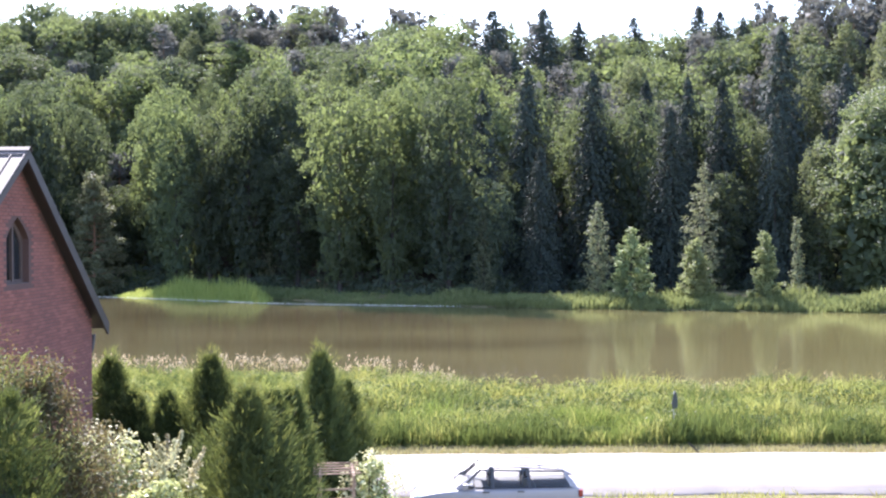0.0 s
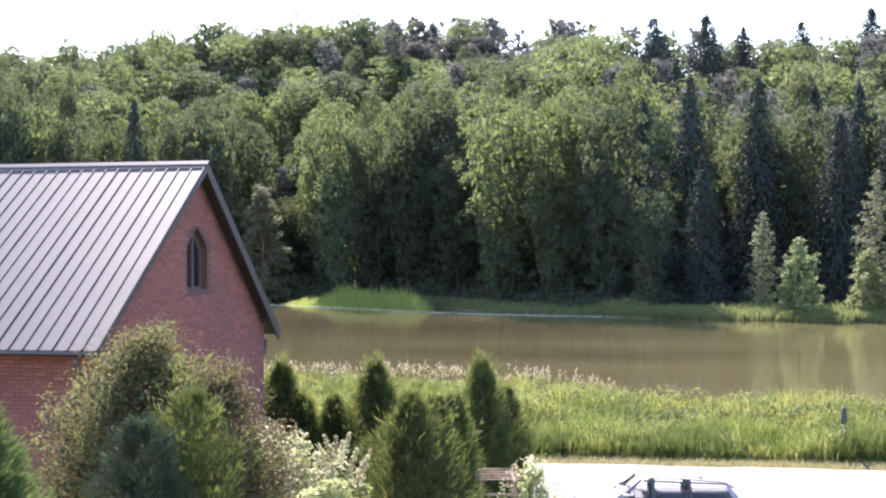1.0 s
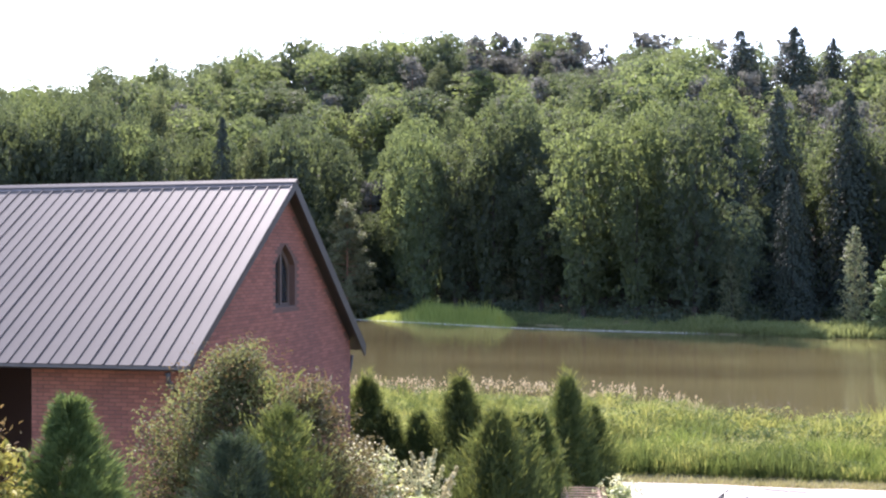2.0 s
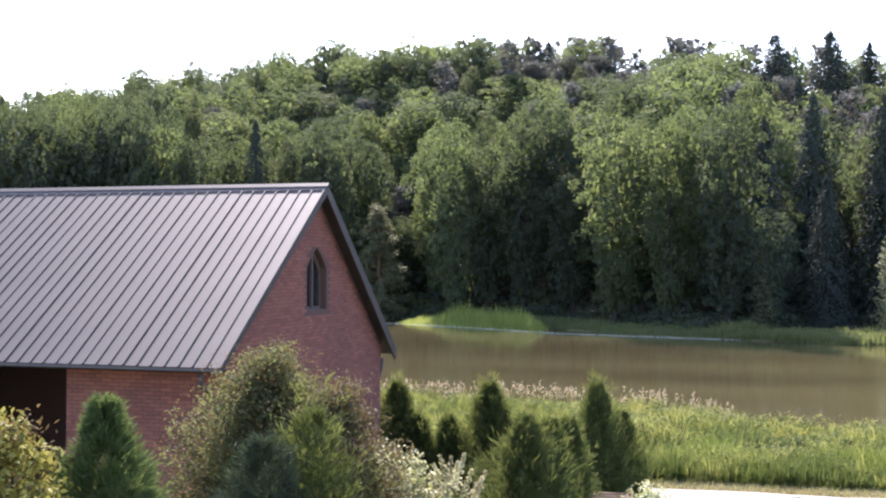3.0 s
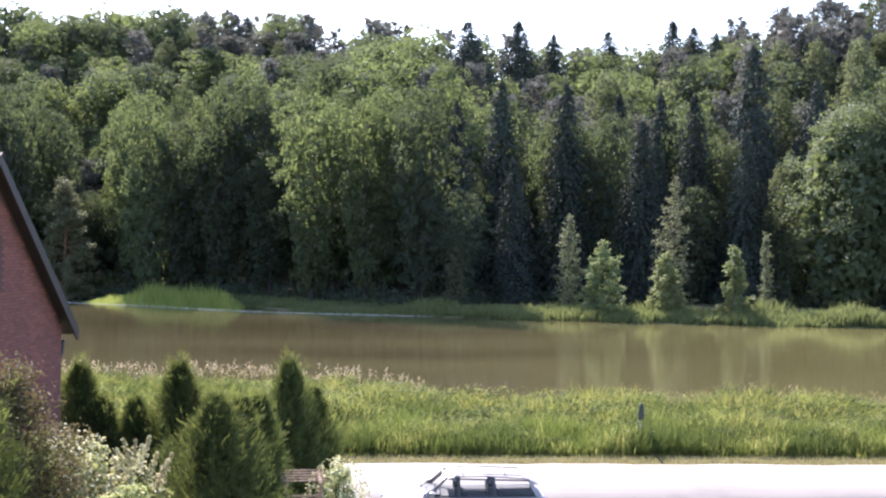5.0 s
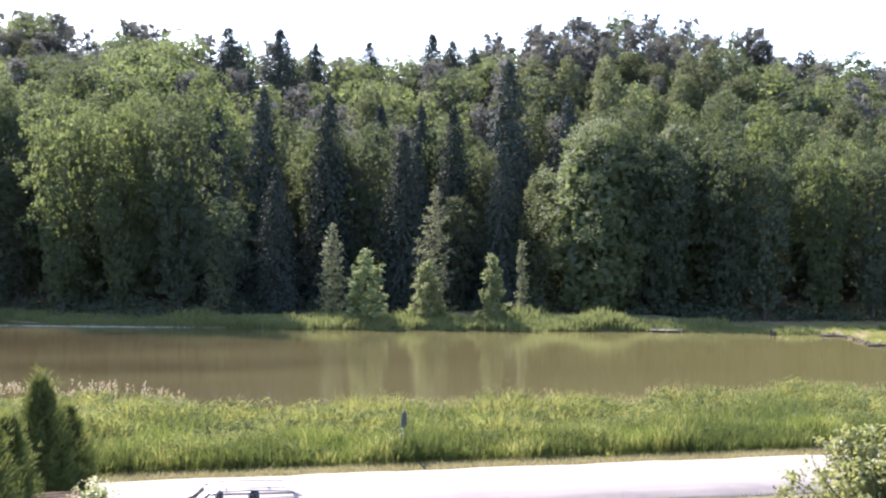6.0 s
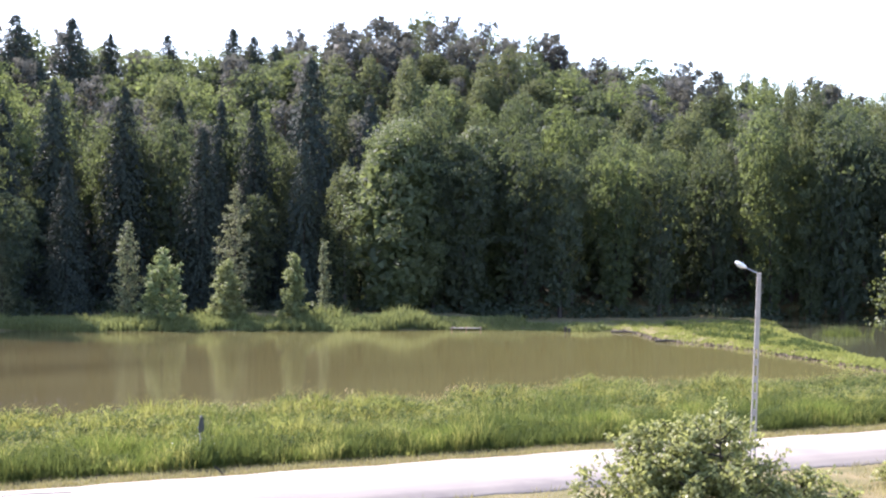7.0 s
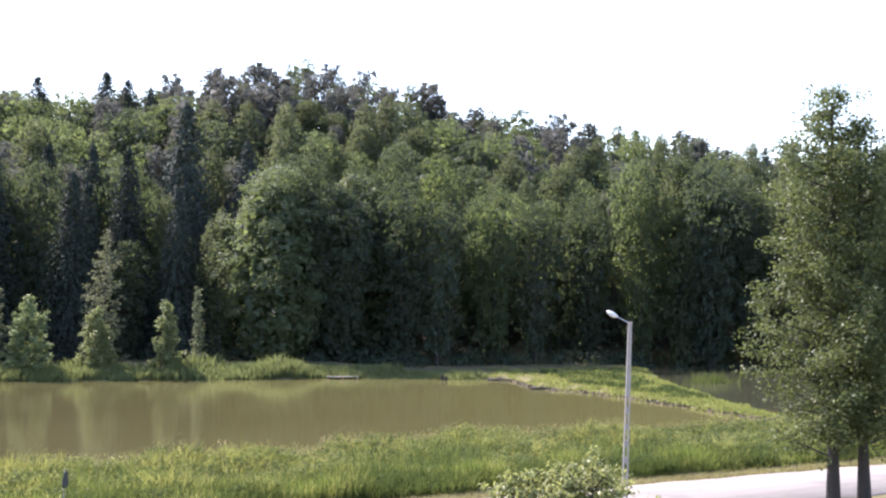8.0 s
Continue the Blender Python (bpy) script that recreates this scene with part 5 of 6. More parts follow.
            rim = part("rim", bm, RIM, wheel, "silver alloy rim")
            for k in range(5):
                bm = boxed((-0.02, s * 0.10 - 0.022, 0.03), (0.02, s * 0.10 + 0.022, 0.185))
                bmesh.ops.rotate(bm, verts=bm.verts, matrix=Matrix.Rotation(k * 2 * math.pi / 5, 3, "Y"))
                part("spoke", bm, STEEL, rim)
    def sheet(name, pts, mat, label):
        bm = bmesh.new()
        a = [bm.verts.new(p) for p in pts]
        b = [bm.verts.new(Vector(p) - Vector((0.02 if p[0] > 0 else -0.02, 0, 0.0))) for p in pts]
        bm.faces.new(a), bm.faces.new(b)
        for k in range(4):
            bm.faces.new((a[k], a[(k + 1) % 4], b[(k + 1) % 4], b[k]))
        return part(name, bm, mat, body, label)
    sheet("windscreen", [(1.20, 0.74, 0.93), (1.20, -0.74, 0.93), (0.57, -0.56, 1.37), (0.57, 0.56, 1.37)], CAR_GLASS, "sloping windscreen")
    sheet("rear_window", [(-2.20, 0.70, 0.97), (-2.20, -0.70, 0.97), (-2.07, -0.58, 1.30), (-2.07, 0.58, 1.30)], CAR_GLASS, "rear window")
    part("dashboard", boxed((0.62, -0.72, 0.86), (1.10, 0.72, 0.965)), TRIM, car, "black dashboard", 0.04)
    part("cabin_floor", boxed((-1.04, -0.72, 0.87), (0.60, 0.72, 0.908)), BLACK, car, "dark car interior")
    part("luggage_cover", boxed((-1.98, -0.71, 0.88), (-1.05, 0.71, 0.925)), BLACK, car, "dark luggage cover")
    for x in (0.0, -1.15):
        part("roof_bar", rod(bmesh.new(), [(x, -0.56, 1.475), (x, 0.56, 1.475)], 0.018, 6), TRIM, body, "dark cross bar on the roof")
    part("wiper", rod(bmesh.new(), [(1.20, 0.1, 0.95), (0.95, -0.42, 1.12)], 0.012, 5), TRIM, body)
    part("bumper", boxed((2.18, -0.72, 0.30), (2.36, 0.72, 0.48)), SILVER, body, "", 0.05)
    part("bumper", boxed((-2.40, -0.74, 0.36), (-2.26, 0.74, 0.56)), SILVER, body, "", 0.05)
    for x, y in ((0.62, 0.38), (0.62, -0.38), (-0.3, 0.38), (-0.3, -0.38)):
        part("seat", boxed((x - 0.55, y - 0.24, 0.45), (x - 0.38, y + 0.24, 1.14)), TRIM, car, "dark cloth seat back", 0.05)
        part("headrest", boxed((x - 0.54, y - 0.13, 1.15), (x - 0.43, y + 0.13, 1.31)), TRIM, car, "", 0.04)
    part("steering_wheel", rod(bmesh.new(), [(0.72 + 0.07 * math.sin(a), 0.38 + 0.18 * math.cos(a), 0.98 + 0.17 * math.sin(a)) for a in np.linspace(0, 6.2, 14)], 0.015, 5), TRIM, car)


build_car()


# ---- street lamp, road sign, floating rope, timber at the water ----
def build_street_lamp():
    lamp = thing("street_lamp", (26.55, 34.09, 0), "tall concrete street lamp leaning slightly beside the road", "street lamp", turn=radians(-35), size=0.84)
    lamp.rotation_euler = (radians(0.3), radians(1.75), radians(-35))
    tall = 8.87
    pole = bmesh.new()
    for k in range(13):
        z = -0.1 + k * 0.72
        w = 0.136 - 0.05 * z / tall
        box(pole, (-w + 0.02, -0.075, z), (w - 0.02, 0.075, min(tall, z + (0.28 if k < 8 else 0.716))))
    for s in (-1, 1):
        slab(pole, [(s * 0.142, -0.2), (s * 0.084, tall), (s * 0.034, tall), (s * 0.06, -0.2)], "y", -0.095, 0.095)
    part("pole", pole, CONCRETE, lamp, "pale concrete pole with slotted sides")
    part("cap", boxed((-0.095, -0.1, tall), (0.095, 0.1, tall + 0.06)), CONCRETE, lamp)
    part("arm", rod(bmesh.new(), [(-0.02, 0, tall - 0.25), (-0.04, 0, tall + 0.02), (-0.28, 0, tall + 0.12), (-0.58, 0, tall + 0.26)], 0.028), STEEL, lamp, "bent steel arm")
    bm = bmesh.new()
    bmesh.ops.create_uvsphere(bm, u_segments=16, v_segments=10, radius=0.5)
    bmesh.ops.transform(bm, verts=bm.verts, matrix=Matrix.Translation((-0.77, 0, tall + 0.37)) @ Matrix.Rotation(radians(27), 4, "Y") @ Matrix.Diagonal((0.56, 0.28, 0.19, 1)))
    head = part("lamp_head", bm, LAMP_SHELL, lamp, "white oval lamp head", smooth=True)
    bm = bmesh.new()
    bmesh.ops.create_uvsphere(bm, u_segments=14, v_segments=8, radius=0.5)
    bmesh.ops.transform(bm, verts=bm.verts, matrix=Matrix.Translation((-0.80, 0, tall + 0.33)) @ Matrix.Rotation(radians(27), 4, "Y") @ Matrix.Diagonal((0.42, 0.22, 0.17, 1)))
    part("lens", bm, CLEAR_LENS, head, "clear lamp glass", smooth=True)
    for k in range(3):
        part("insulator", boxed((0.10, -0.03, tall - 0.5 - 0.16 * k), (0.17, 0.03, tall - 0.42 - 0.16 * k)), TRIM, lamp, "", 0.012)


def build_sign():
    sign = thing("road_sign", (8.69, 44.3, -0.19), "small grey road sign seen from behind among grass", "road sign", turn=radians(52))
    part("post", rod(bmesh.new(), [(0, 0, -0.2), (0.02, 0, 1.0), (0.05, 0, 2.05)], 0.024), STEEL, sign, "thin steel post")
    bm = bmesh.new()
    slab(bm, [(-0.10, 1.42), (-0.19, 1.52), (-0.20, 1.66), (-0.08, 1.98), (0.04, 2.10), (0.17, 1.96), (0.26, 1.64), (0.26, 1.50), (0.18, 1.42)], "y", -0.055, -0.035)
    part("plate", bm, SIGN_BACK, sign, "dark grey sign plate")
    part("bracket", boxed((-0.10, -0.036, 1.60), (0.18, 0.04, 1.66)), STEEL, sign)
    stick = thing("broken_branch", (8.9, 42.0, 0), "short broken branch leaning at the road edge", "branch")
    part("stick", rod(bmesh.new(), [(0.22, -0.1, 0.0), (0.05, 0, 0.18), (-0.12, 0.08, 0.34)], [0.035, 0.03, 0.015], 6), BARK, stick)


def build_rope():
    rope = thing("floating_rope", (-22.4, 150.3, -1), "line of white floats strung across the pond", "rope")
    knots = np.array([(-52, 170.3), (-36, 160.4), (-22.4, 150.6), (-6, 144.8), (9, 140.6)])
    xs = np.linspace(-52, 9, 150)
    ys = np.interp(xs, knots[:, 0], knots[:, 1])
    ys = np.convolve(np.pad(ys, 9, mode="edge"), np.ones(19) / 19, mode="valid")
    zs = np.full(len(xs), -0.95)
    line = [(x + 22.4, y - 150.3, z + 1) for x, y, z in zip(xs, ys, zs)]
    part("line", rod(bmesh.new(), line[::3], 0.013, 5), FLOAT, rope, "pale rope")
    r = random.Random(2)
    first = None
    for p in line[::1]:
        if r.random() < 0.35:
            continue
        if first is None:
            bm = bmesh.new()
            bmesh.ops.create_icosphere(bm, subdivisions=1, radius=0.06)
            bmesh.ops.scale(bm, vec=(1.5, 0.9, 0.8), verts=bm.verts)
            first = ob = part("float", bm, FLOAT, rope)
        else:
            ob = new("float", first.data)
            ob.parent = rope
        ob.location = Vector(p) + Vector((0, r.uniform(-0.1, 0.1), r.uniform(-0.02, 0.03)))


def build_shore_timber():
    pier = thing("landing_stage", (56.2, 126.0, -1), "low weathered plank landing stage at the water's edge", "landing stage", turn=radians(-24))
    for k in range(7):
        part("plank", boxed((-1.9, -0.6 + k * 0.2, 0.20), (1.9, -0.42 + k * 0.2, 0.25)), GREY_WOOD, pier)
    for x in (-1.7, 0, 1.7):
        part("stake", rod(bmesh.new(), [(x, -0.55, -0.6), (x, -0.55, 0.45)], 0.08, 7), OLD_WOOD, pier)
    for (x, y), (tx, ty), told in (((70.6, 116.6), (72.4, 113.6), "bleached log lying on the muddy shore"), ((67.4, 102.6), (69.4, 100.8), "dark drift log half in the water")):
        log = thing("log", (x, y, -0.95), told, "log")
        d = Vector((tx - x, ty - y, 0))
        part("stem", rod(bmesh.new(), [(0, 0, 0.0), tuple(d * 0.5 + Vector((0, 0.1, 0.12))), tuple(d + Vector((0, 0, 0.1)))], [0.16, 0.13, 0.07], 8), BARK, log)
        part("snag", rod(bmesh.new(), [tuple(d * 0.4 + Vector((0, 0, 0.1))), tuple(d * 0.45 + Vector((0.1, -0.2, 0.6)))], [0.06, 0.02], 6), BARK, log)
    for k, (x, y) in enumerate(((65.6, 118.6), (65.9, 118.3))):
        stump = thing("mooring_post", (x, y, -1), "short dark mooring post standing in shallow water", "post", "posts in the pond")
        part("post", rod(bmesh.new(), [(0, 0, -0.8), (0.02, 0.01, 0.62 - 0.15 * k)], [0.19, 0.17], 8), BARK, stump)


def build_flotsam():
    r = np.random.default_rng(17)
    n = 90
    x = 4.5 + r.normal(0, 2.4, n)
    p = np.column_stack([x, 73.5 - 0.35 * (x - 4.5) + r.normal(0, 1.6, n), np.full(n, -0.985)])
    tagged(soup("flotsam", cards(r, p, np.tile((0, 0, 1.0), (n, 1)), 0.45, 0.16, 0.02), BARK), "dark bits of weed drifting on the pond", "flotsam", kind="stuff")


build_street_lamp(), build_sign(), build_rope(), build_shore_timber(), build_flotsam()


# ---- garden plants ----
def feathery(r, height, radius, branches, sprays, size, belly, blunt, rise, lumpy=0.22, width=0.17, ragged=0.2):
    """Scale-leaved sprays carried along steep branches that arch outwards, over a dense dark heart."""
    u = ((np.arange(branches) + r.uniform(0, 1, branches)) / branches) ** 0.9
    az = np.arange(branches) * 2.4 + r.uniform(-0.6, 0.6, branches)
    ph = r.uniform(0, 6, 3)
    bulge = 1 + lumpy * (np.sin(az * 3 + u * 8 + ph[0]) + 0.7 * np.sin(az * 2 - u * 15 + ph[1])) + np.abs(r.normal(0, ragged, branches))
    env = radius * np.minimum(1, (1 - u) / (1 - belly)) ** blunt * bulge + 0.03
    out = np.column_stack([np.cos(az), np.sin(az), np.zeros(branches)])
    tip = out * env[:, None] + np.column_stack([np.zeros((branches, 2)), u * height])
    foot = np.column_stack([np.zeros((branches, 2)), np.maximum(0.03 * height, u * height - rise * env * r.uniform(0.8, 1.3, branches))])
    t = 0.35 + 0.82 * np.sqrt(r.uniform(0, 1, (branches, sprays)))[..., None]
    bow = 0.22 * env[:, None, None] * np.sin(np.pi * np.minimum(t, 1)) * out[:, None]
    p = foot[:, None] * (1 - t) + tip[:, None] * t + bow + r.normal(size=(branches, sprays, 3)) * (0.03 + 0.05 * env)[:, None, None]
    way = (tip - foot) / np.linalg.norm(tip - foot, axis=1)[:, None] + 0.35 * out + np.array([0, 0, 0.15])
    leaves = plumes(r, p.reshape(-1, 3), np.repeat(way, sprays, axis=0), size * 1.9, size * width, 0.27)
    n = branches * 3
    v = r.uniform(0.03, 0.9, n)
    a = r.uniform(0, 2 * np.pi, n)
    rr = 0.66 * radius * np.minimum(1, (1 - v) / (1 - belly)) ** blunt * np.sqrt(r.uniform(0, 1, n))
    heart = np.column_stack([rr * np.cos(a), rr * np.sin(a), v * height])
    return np.concatenate([leaves, plumes(r, heart, np.tile((0.0, 0.0, 1.0), (n, 1)), size * 3.2, size * 1.5, 0.7)])


def garden_conifer(name, place, height, radius, branches, sprays, size, leaf, label, seed, belly=0.2, blunt=0.7, rise=1.5, group="", tips=None, lumpy=0.22, ragged=0.2):
    r = np.random.default_rng(seed)
    ob = thing(name, place, label, "conifer", group, turn=seed * 1.3)
    soup("trunk", woody(r, height, 0.05 + 0.012 * height, height * 0.85, 0, 1, lean=0.01), BARK, ob)
    soup("foliage", feathery(r, height, radius, branches, sprays, size, belly, blunt, rise, lumpy, ragged=ragged), leaf, ob)
    # outer sprays take the lighter colour that stands for sun on the rim
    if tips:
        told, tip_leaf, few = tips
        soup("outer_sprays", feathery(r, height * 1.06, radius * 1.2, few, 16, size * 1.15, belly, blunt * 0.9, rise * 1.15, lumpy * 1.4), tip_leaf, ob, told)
    return ob


# thuja hedge by the barn and the road
HEDGE = "thujas beside the barn"
for k, (x, y, h, w) in enumerate(((-8.92, 31.0, 4.6, 0.72), (-8.22, 30.6, 3.75, 0.58), (-7.38, 30.8, 3.72, 0.60), (-6.26, 31.0, 4.66, 0.84),
                                  (-4.28, 25.1, 4.55, 1.35), (-3.62, 27.2, 4.25, 0.52), (-3.26, 30.3, 4.8, 0.66), (-2.72, 31.2, 3.95, 0.58), (-3.92, 26.2, 4.35, 0.62), (-5.70, 31.4, 3.5, 0.55))):
    garden_conifer("thuja", (x, y, 0), h, w, int(250 + 150 * w), 76, 0.085, THUJA, "dense dark green columnar thuja with wispy top" if w < 0.9 else "broad conical thuja with tips coloured as sunlit", 20 + k, 0.5 if w < 0.9 else 0.25, 0.85, 1.8, HEDGE, ("yellow-green spray tips coloured as sunlit", TIPS, int(70 + 40 * w)))
garden_conifer("juniper", (-4.98, 11.75, 0), 6.0, 0.9, 420, 140, 0.05, BLUISH, "soft blue-green feathery conifer among bronze shrubs", 41, 0.15, 0.62, 1.3, lumpy=0.3)
garden_conifer("cypress", (-4.72, 12.6, 0), 6.24, 0.86, 340, 120, 0.05, THUJA, "yellow-green feathery conifer with spray tips coloured as sunlit", 42, 0.2, 0.6, 1.6, tips=("yellow-green spray tips in a sunlit tone", TIPS, 160), lumpy=0.3)
garden_conifer("thuja", (-6.02, 10.2, 0), 6.56, 2.3, 420, 250, 0.060, FEATHER, "bright green feathery thuja in front of the barn", 43, 0.05, 1.05, 1.1, lumpy=0.24, ragged=0.24)


def shrub(name, place, height, radius, lobes, each, size, leaf, label, seed, flowers=None, squash=0.85, width=0.55, group=""):
    r = np.random.default_rng(seed)
    ob = thing(name, place, label, "shrub", group)
    soup("stem", np.concatenate([woody(r, height, 0.05, height * 0.8, 4, radius, 0.8, 0.1, 0.12, 5) + np.array([*(r.normal(size=2) * 0.15), 0]) for k in range(4)]), BARK, ob)
    soup("foliage", lobed_crown(r, height * 0.12, height * 0.93, radius, lobes, each, size, width, 0.34, -0.1, squash), leaf, ob)
    if flowers:
        told, mat, m, s = flowers
        d = units(r, m)
        d[:, 2] = np.abs(d[:, 2])
        p = d * np.array([radius, radius, height * 0.45]) * r.uniform(0.85, 1.1, m)[:, None] + np.array([0, 0, height * 0.52])
        tagged(soup("blossom", cards(r, p, d, s, s * 0.6), mat, ob, told), kind="stuff")
    return ob


def bronze_shrub(place, height, radius, seed, leaf, tips, label, limbs=90, size=0.055):
    """Twiggy and wispy, wide below and pointed at the top."""
    r = np.random.default_rng(seed)
    ob = thing("bronze_shrub", place, label, "shrub")
    leaves, twigs = branchy_crown(r, height, height * 0.25, radius, limbs, 24, size * 1.25, 0.12, 0.8, 0.5, 0.19, form=(0.85, 1.0, 0.66, 0.16), stout=0.35)
    ends, _ = branchy_crown(r, height * 1.01, height * 0.3, radius * 1.1, limbs * 3 // 4, 9, size, 0.12, 0.6, 0.45, 0.22, form=(0.85, 1.0, 0.66, 0.16), stout=0.35)
    soup("stem", np.concatenate([woody(r, height, 0.06, height * 0.94, 0, 1, lean=0.03, sides=6), twigs]), BARK, ob)
    soup("foliage", leaves, leaf, ob)
    soup("young_growth", ends, tips, ob, "paler bronze shoot tips")


OLIVE = leafy("olive_leaves", (0.032, 0.044, 0.021), (0.112, 0.118, 0.052), (0.25, 0.26, 0.08), 0.08, 0.7, 0.34, 1.2)
bronze_shrub((-5.78, 13.9, 0), 6.72, 1.75, 45, OLIVE, RUSTY, "tall twiggy shrub with olive and bronze leaves", 540, 0.043)
bronze_shrub((-4.95, 14.2, 0), 6.3, 1.3, 46, BRONZE, RUSTY, "rust-brown twiggy shrub before the barn gable", 260, 0.045)
bronze_shrub((-6.62, 9.45, 0), 6.42, 1.2, 47, YELLOW, RUSTY, "shrub with rounded golden yellow leaves", 90, 0.07)
shrub("flowering_shrub", (-6.15, 20.6, 0), 4.65, 1.35, 44, 330, 0.115, WHITE, "shrub covered with small white-edged leaves", 51, ("white blossom clusters", CREAM, 1200, 0.09))
shrub("flowering_shrub", (-4.85, 19.4, 0), 4.15, 0.95, 30, 300, 0.115, WHITE, "pale variegated shrub beneath the barn gable", 52)
shrub("flowering_shrub", (-1.78, 27.4, 0), 2.9, 0.8, 22, 120, 0.10, WHITE, "loose white-flowering shrub beside a garden pergola", 54, ("white blossom clusters", CREAM, 500, 0.1))


def build_astilbe():
    r = np.random.default_rng(61)
    ob = thing("plumed_shrub", (-4.95, 20.75, 0), "shrub with upright cream-coloured flower plumes", "shrub")
    soup("stem", woody(r, 4.3, 0.05, 4.0, 10, 0.8, 0.9, 0.2, 0.03, 5), BARK, ob)
    soup("foliage", lobed_crown(r, 0.8, 3.8, 0.75, 24, 150, 0.13, 0.5, 0.36), SHRUB, ob)
    for k in range(11):
        a, out = k * 2.4, r.uniform(0.05, 0.55)
        foot = np.array([out * math.cos(a), out * math.sin(a), r.uniform(3.4, 4.05) - out * 0.5])
        t = r.uniform(0, 1, 130)
        p = foot + np.column_stack([t * 0.22 * math.cos(a), t * 0.22 * math.sin(a), t * 0.52]) + r.normal(size=(130, 3)) * (0.05 * (1.1 - t))[:, None]
        tagged(soup("plume", cards(r, p, units(r, 130), 0.075, 0.045), CREAM, ob, "cream flower plume"), kind="stuff")


build_astilbe()


def build_trellis():
    ob = thing("garden_pergola", (-2.58, 27.2, 0), "small weathered brown slatted wooden garden pergola", "pergola", turn=radians(7))
    w, d, tall = 0.38, 0.62, 2.38
    for x in (-w, w):
        for y in (-d, d):
            part("post", boxed((x - 0.035, y - 0.035, -0.05), (x + 0.035, y + 0.035, tall)), OLD_WOOD, ob)
        part("beam", boxed((x - 0.03, -d - 0.12, tall + 0.003), (x + 0.03, d + 0.12, tall + 0.08)), OLD_WOOD, ob)
    for k in range(5):
        y = -d + k * d / 2
        part("roof_slat", boxed((-w - 0.16, y - 0.014, tall + 0.083), (w + 0.16, y + 0.014, tall + 0.112)), OLD_WOOD, ob)
    for k in range(9):
        z = 0.35 + k * 0.22
        part("rail", boxed((-w - 0.03, -d - 0.06, z), (w + 0.03, -d - 0.038, z + 0.045)), OLD_WOOD, ob)
        if k % 2 == 0:
            for x in (-w - 0.05, w + 0.05):
                part("rail", boxed((x - 0.012, -d, z + 0.06), (x + 0.012, d, z + 0.105)), OLD_WOOD, ob)


build_trellis()


def roadside_shrub():
    r = np.random.default_rng(71)
    ob = thing("roadside_shrub", (18.2, 26.6, 0), "loose leafy shrub with glossy yellow-green leaves by the road", "shrub")
    leaves, wood = [], []
    for dx, dy, tall, reach in ((1.0, -0.6, 3.85, 1.9), (-0.9, 0.4, 3.35, 1.8), (0.1, 0.0, 3.6, 1.8), (1.7, 0.1, 3.2, 1.6), (-0.4, -0.9, 2.9, 1.6), (2.9, -1.6, 2.3, 1.5)):
        leaf, stem = branchy_crown(r, tall, 0.5, reach * 1.04, 32, 17, 0.155, 0.4, 0.8, 0.55, 0.26)
        leaves.append(leaf + np.array([dx, dy, 0]))
        wood.append(np.concatenate([stem, woody(r, tall, 0.06, tall * 0.95, 0, 1, sides=6)]) + np.array([dx, dy, 0]))
    soup("stem", np.concatenate(wood), BARK, ob)
    soup("foliage", np.concatenate(leaves), SHRUB, ob)


roadside_shrub()
shrub("low_shrub", (30.9, 31.7, 0), 0.85, 0.85, 18, 60, 0.14, SHRUB, "low leafy shrub beside the tall alders", 73)


# ---- trees standing apart from the woods ----
def alder(place, height, low, radius, lobes, each, seed, label, lean):
    r = np.random.default_rng(seed)
    ob = thing("alder_tree", place, label, "tree", "tall trees by the road")
    leaves, limbs = branchy_crown(r, height, low, radius, lobes, each, 0.155, 0.32, 0.4, 0.65, 0.55)
    soup("trunk", np.concatenate([woody(r, height, 0.23, height * 0.96, 0, 1, lean=lean, sides=9), limbs]), BARK, ob, "dark upright trunk with side limbs")
    soup("crown", leaves, ALDER, ob)


alder((36.0, 32.9, 0), 16.9, 2.4, 3.85, 88, 44, 81, "tall alder with dense dark glossy foliage", 0.006)
alder((36.95, 32.2, 0), 15.6, 3.0, 3.3, 74, 44, 82, "slightly leaning alder beside its taller neighbour", 0.02)


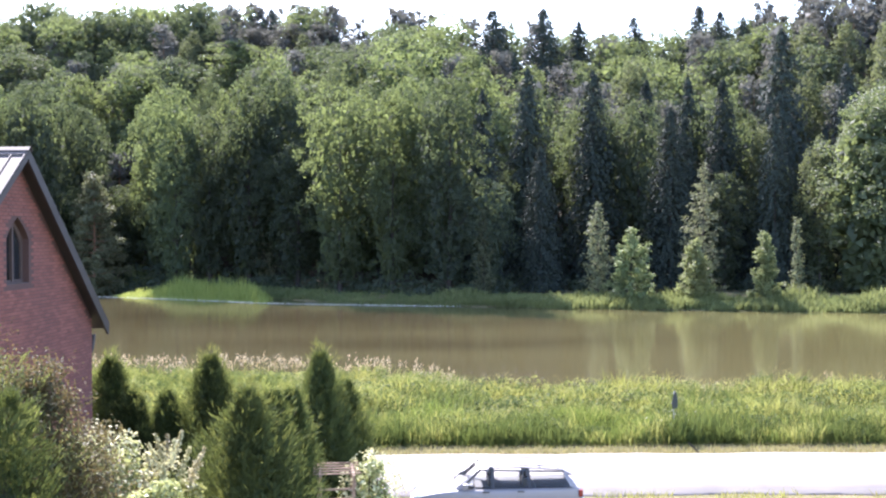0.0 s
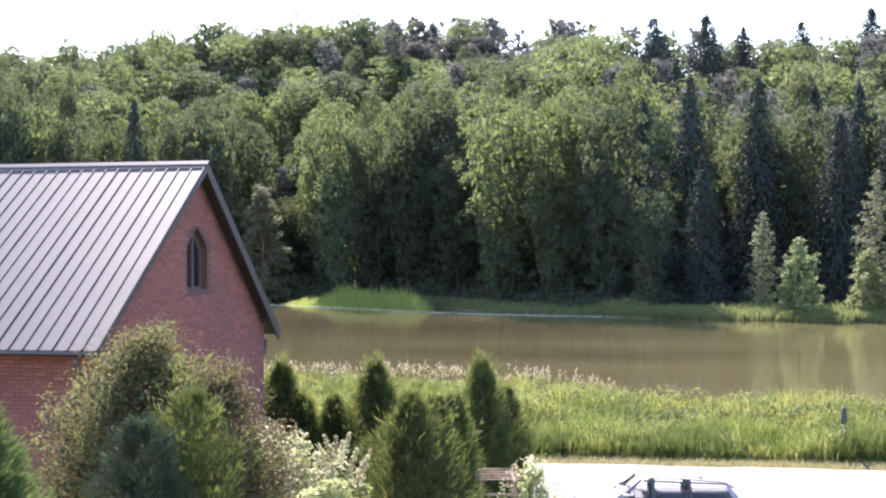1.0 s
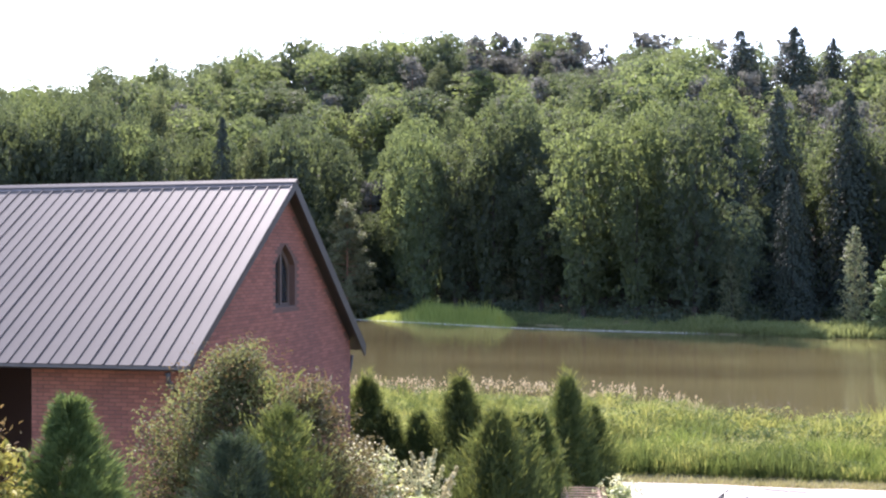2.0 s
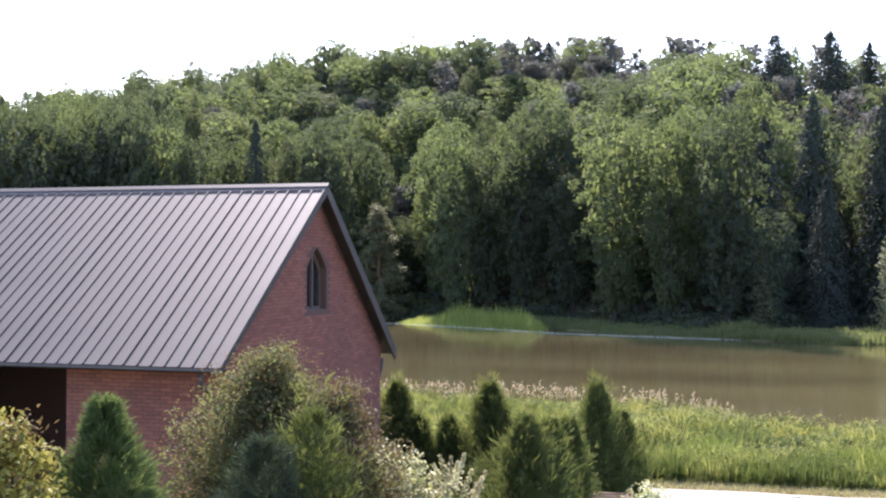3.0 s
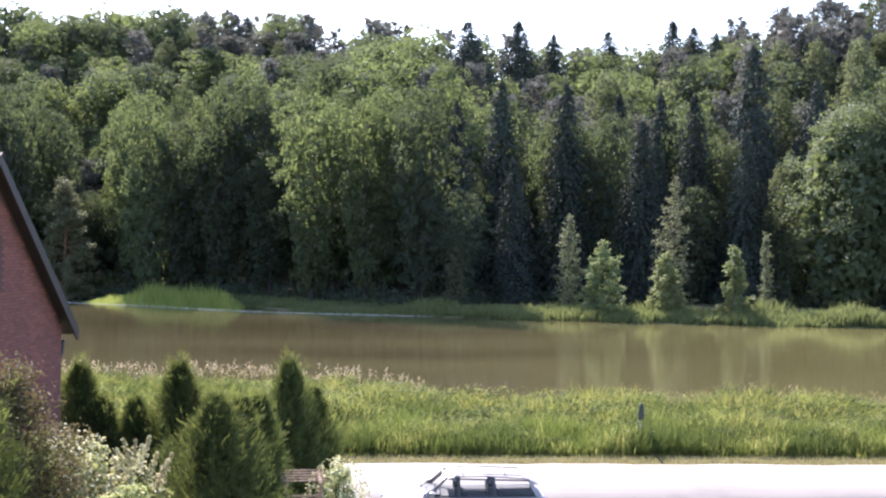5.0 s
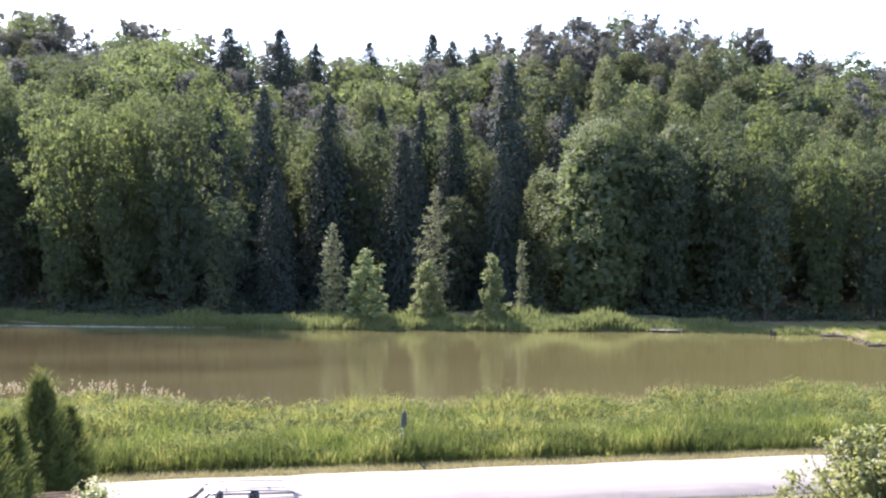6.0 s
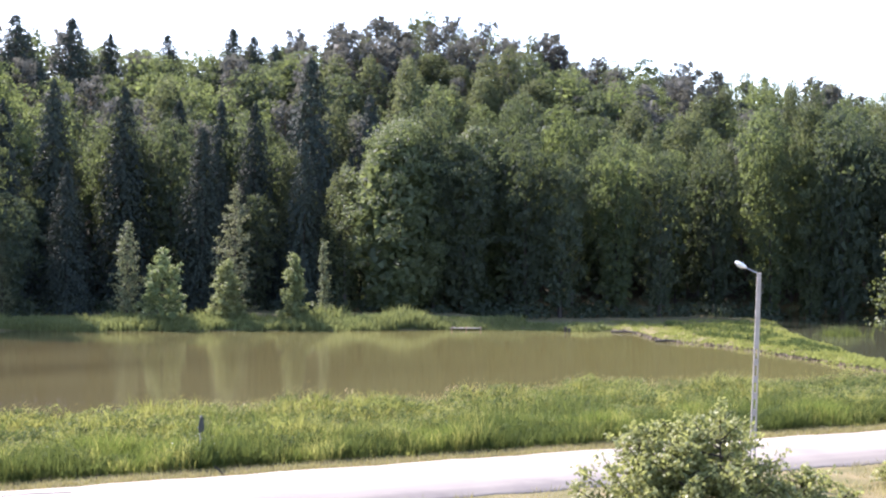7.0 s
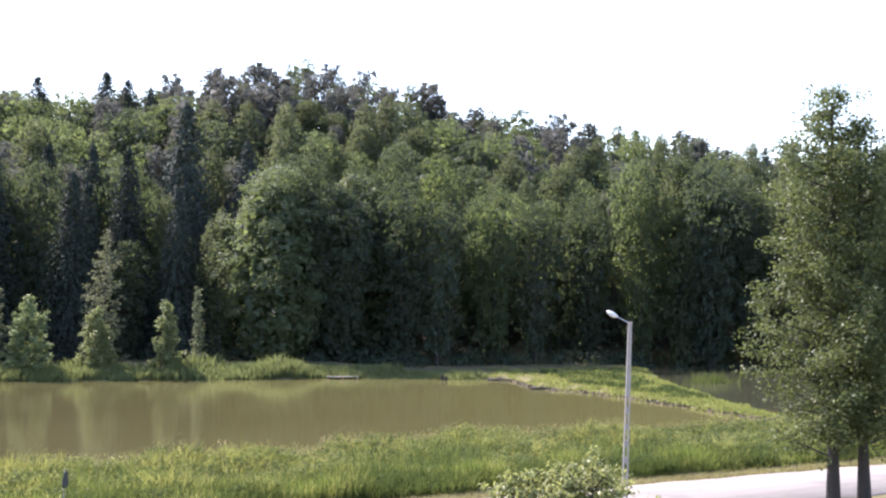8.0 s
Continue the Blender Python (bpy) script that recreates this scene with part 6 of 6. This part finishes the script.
def young_tree(place, height, radius, seed, leaf, label, lobes=34, size=0.31):
    r = np.random.default_rng(seed)
    ob = thing("young_tree", place, label, "tree", "young trees on the far shore")
    leaves, limbs = branchy_crown(r, height, height * 0.05, radius * 1.12, lobes + 24, 17 if leaf is YOUNG else 8, size * 0.86, 0.15, 0.6, 0.7, 0.40, form=(0.95, 1.0, 0.52, 0.06))
    soup("trunk", np.concatenate([woody(r, height, 0.09, height * 0.95, 0, 1), limbs]), BARK, ob)
    soup("crown", leaves, leaf, ob)


for k, (x, y, h, w, leaf) in enumerate(((22.6, 139.0, 8.6, 2.7, YOUNG), (29.9, 137.2, 7.2, 2.1, YOUNG), (37.4, 134.6, 8.3, 1.7, YOUNG), (42.6, 139.5, 9.6, 0.9, PALE),
                                        (32.0, 142.5, 16.5, 3.0, PALE), (19.2, 144.0, 12.0, 2.1, PALE), (5.1, 148, 11.0, 1.5, PALE), (-27.5, 176, 9.5, 2.2, PALE))):
    young_tree((x, y, float(land(x, y)) - 0.1), h, w, 90 + k, leaf, "small sunlit yellow-green tree at the water's edge" if leaf is YOUNG else "slim pale-leaved tree in front of the dark wood")


def shore_pine():
    r = np.random.default_rng(101)
    x, y = -54.6, 181.0
    ob = thing("larch_tree", (x, y, float(land(x, y)) - 0.1), "pale grey-green conifer standing before the dark wood", "tree")
    leaves, limbs = branchy_crown(r, 20.0, 1.2, 5.4, 70, 24, 0.42, 0.22, 0.12, 0.6, 0.75)
    soup("trunk", np.concatenate([woody(r, 19.5, 0.22, 19.5, 0, 1, lean=0.004), limbs]), PINE_BARK, ob)
    soup("crown", leaves, PALE, ob)


shore_pine()


CANOPY = leafy("canopy_leaves", (0.036, 0.052, 0.031), (0.080, 0.100, 0.052), (0.27, 0.33, 0.10), 0.3, 0.6, 0.38)


def big_oak():
    r = np.random.default_rng(103)
    for x, y, h, w, told in ((56.6, 149, 26.5, 9.0, "large spreading tree with foliage down to the ground"), (69.0, 151.5, 26, 7.9, "broad leafy tree at the foot of the hill")):
        ob = thing("spreading_tree", (x, y, float(land(x, y)) - 0.1), told, "tree")
        soup("trunk", woody(r, h, 0.45, h * 0.88, 14, w * 0.8), BARK, ob)
        soup("crown", dome_crown(r, 0.9, h, w, 190, 92, 0.40, 0.36, 0.62, 0.19, 0.6), CANOPY, ob)


big_oak()
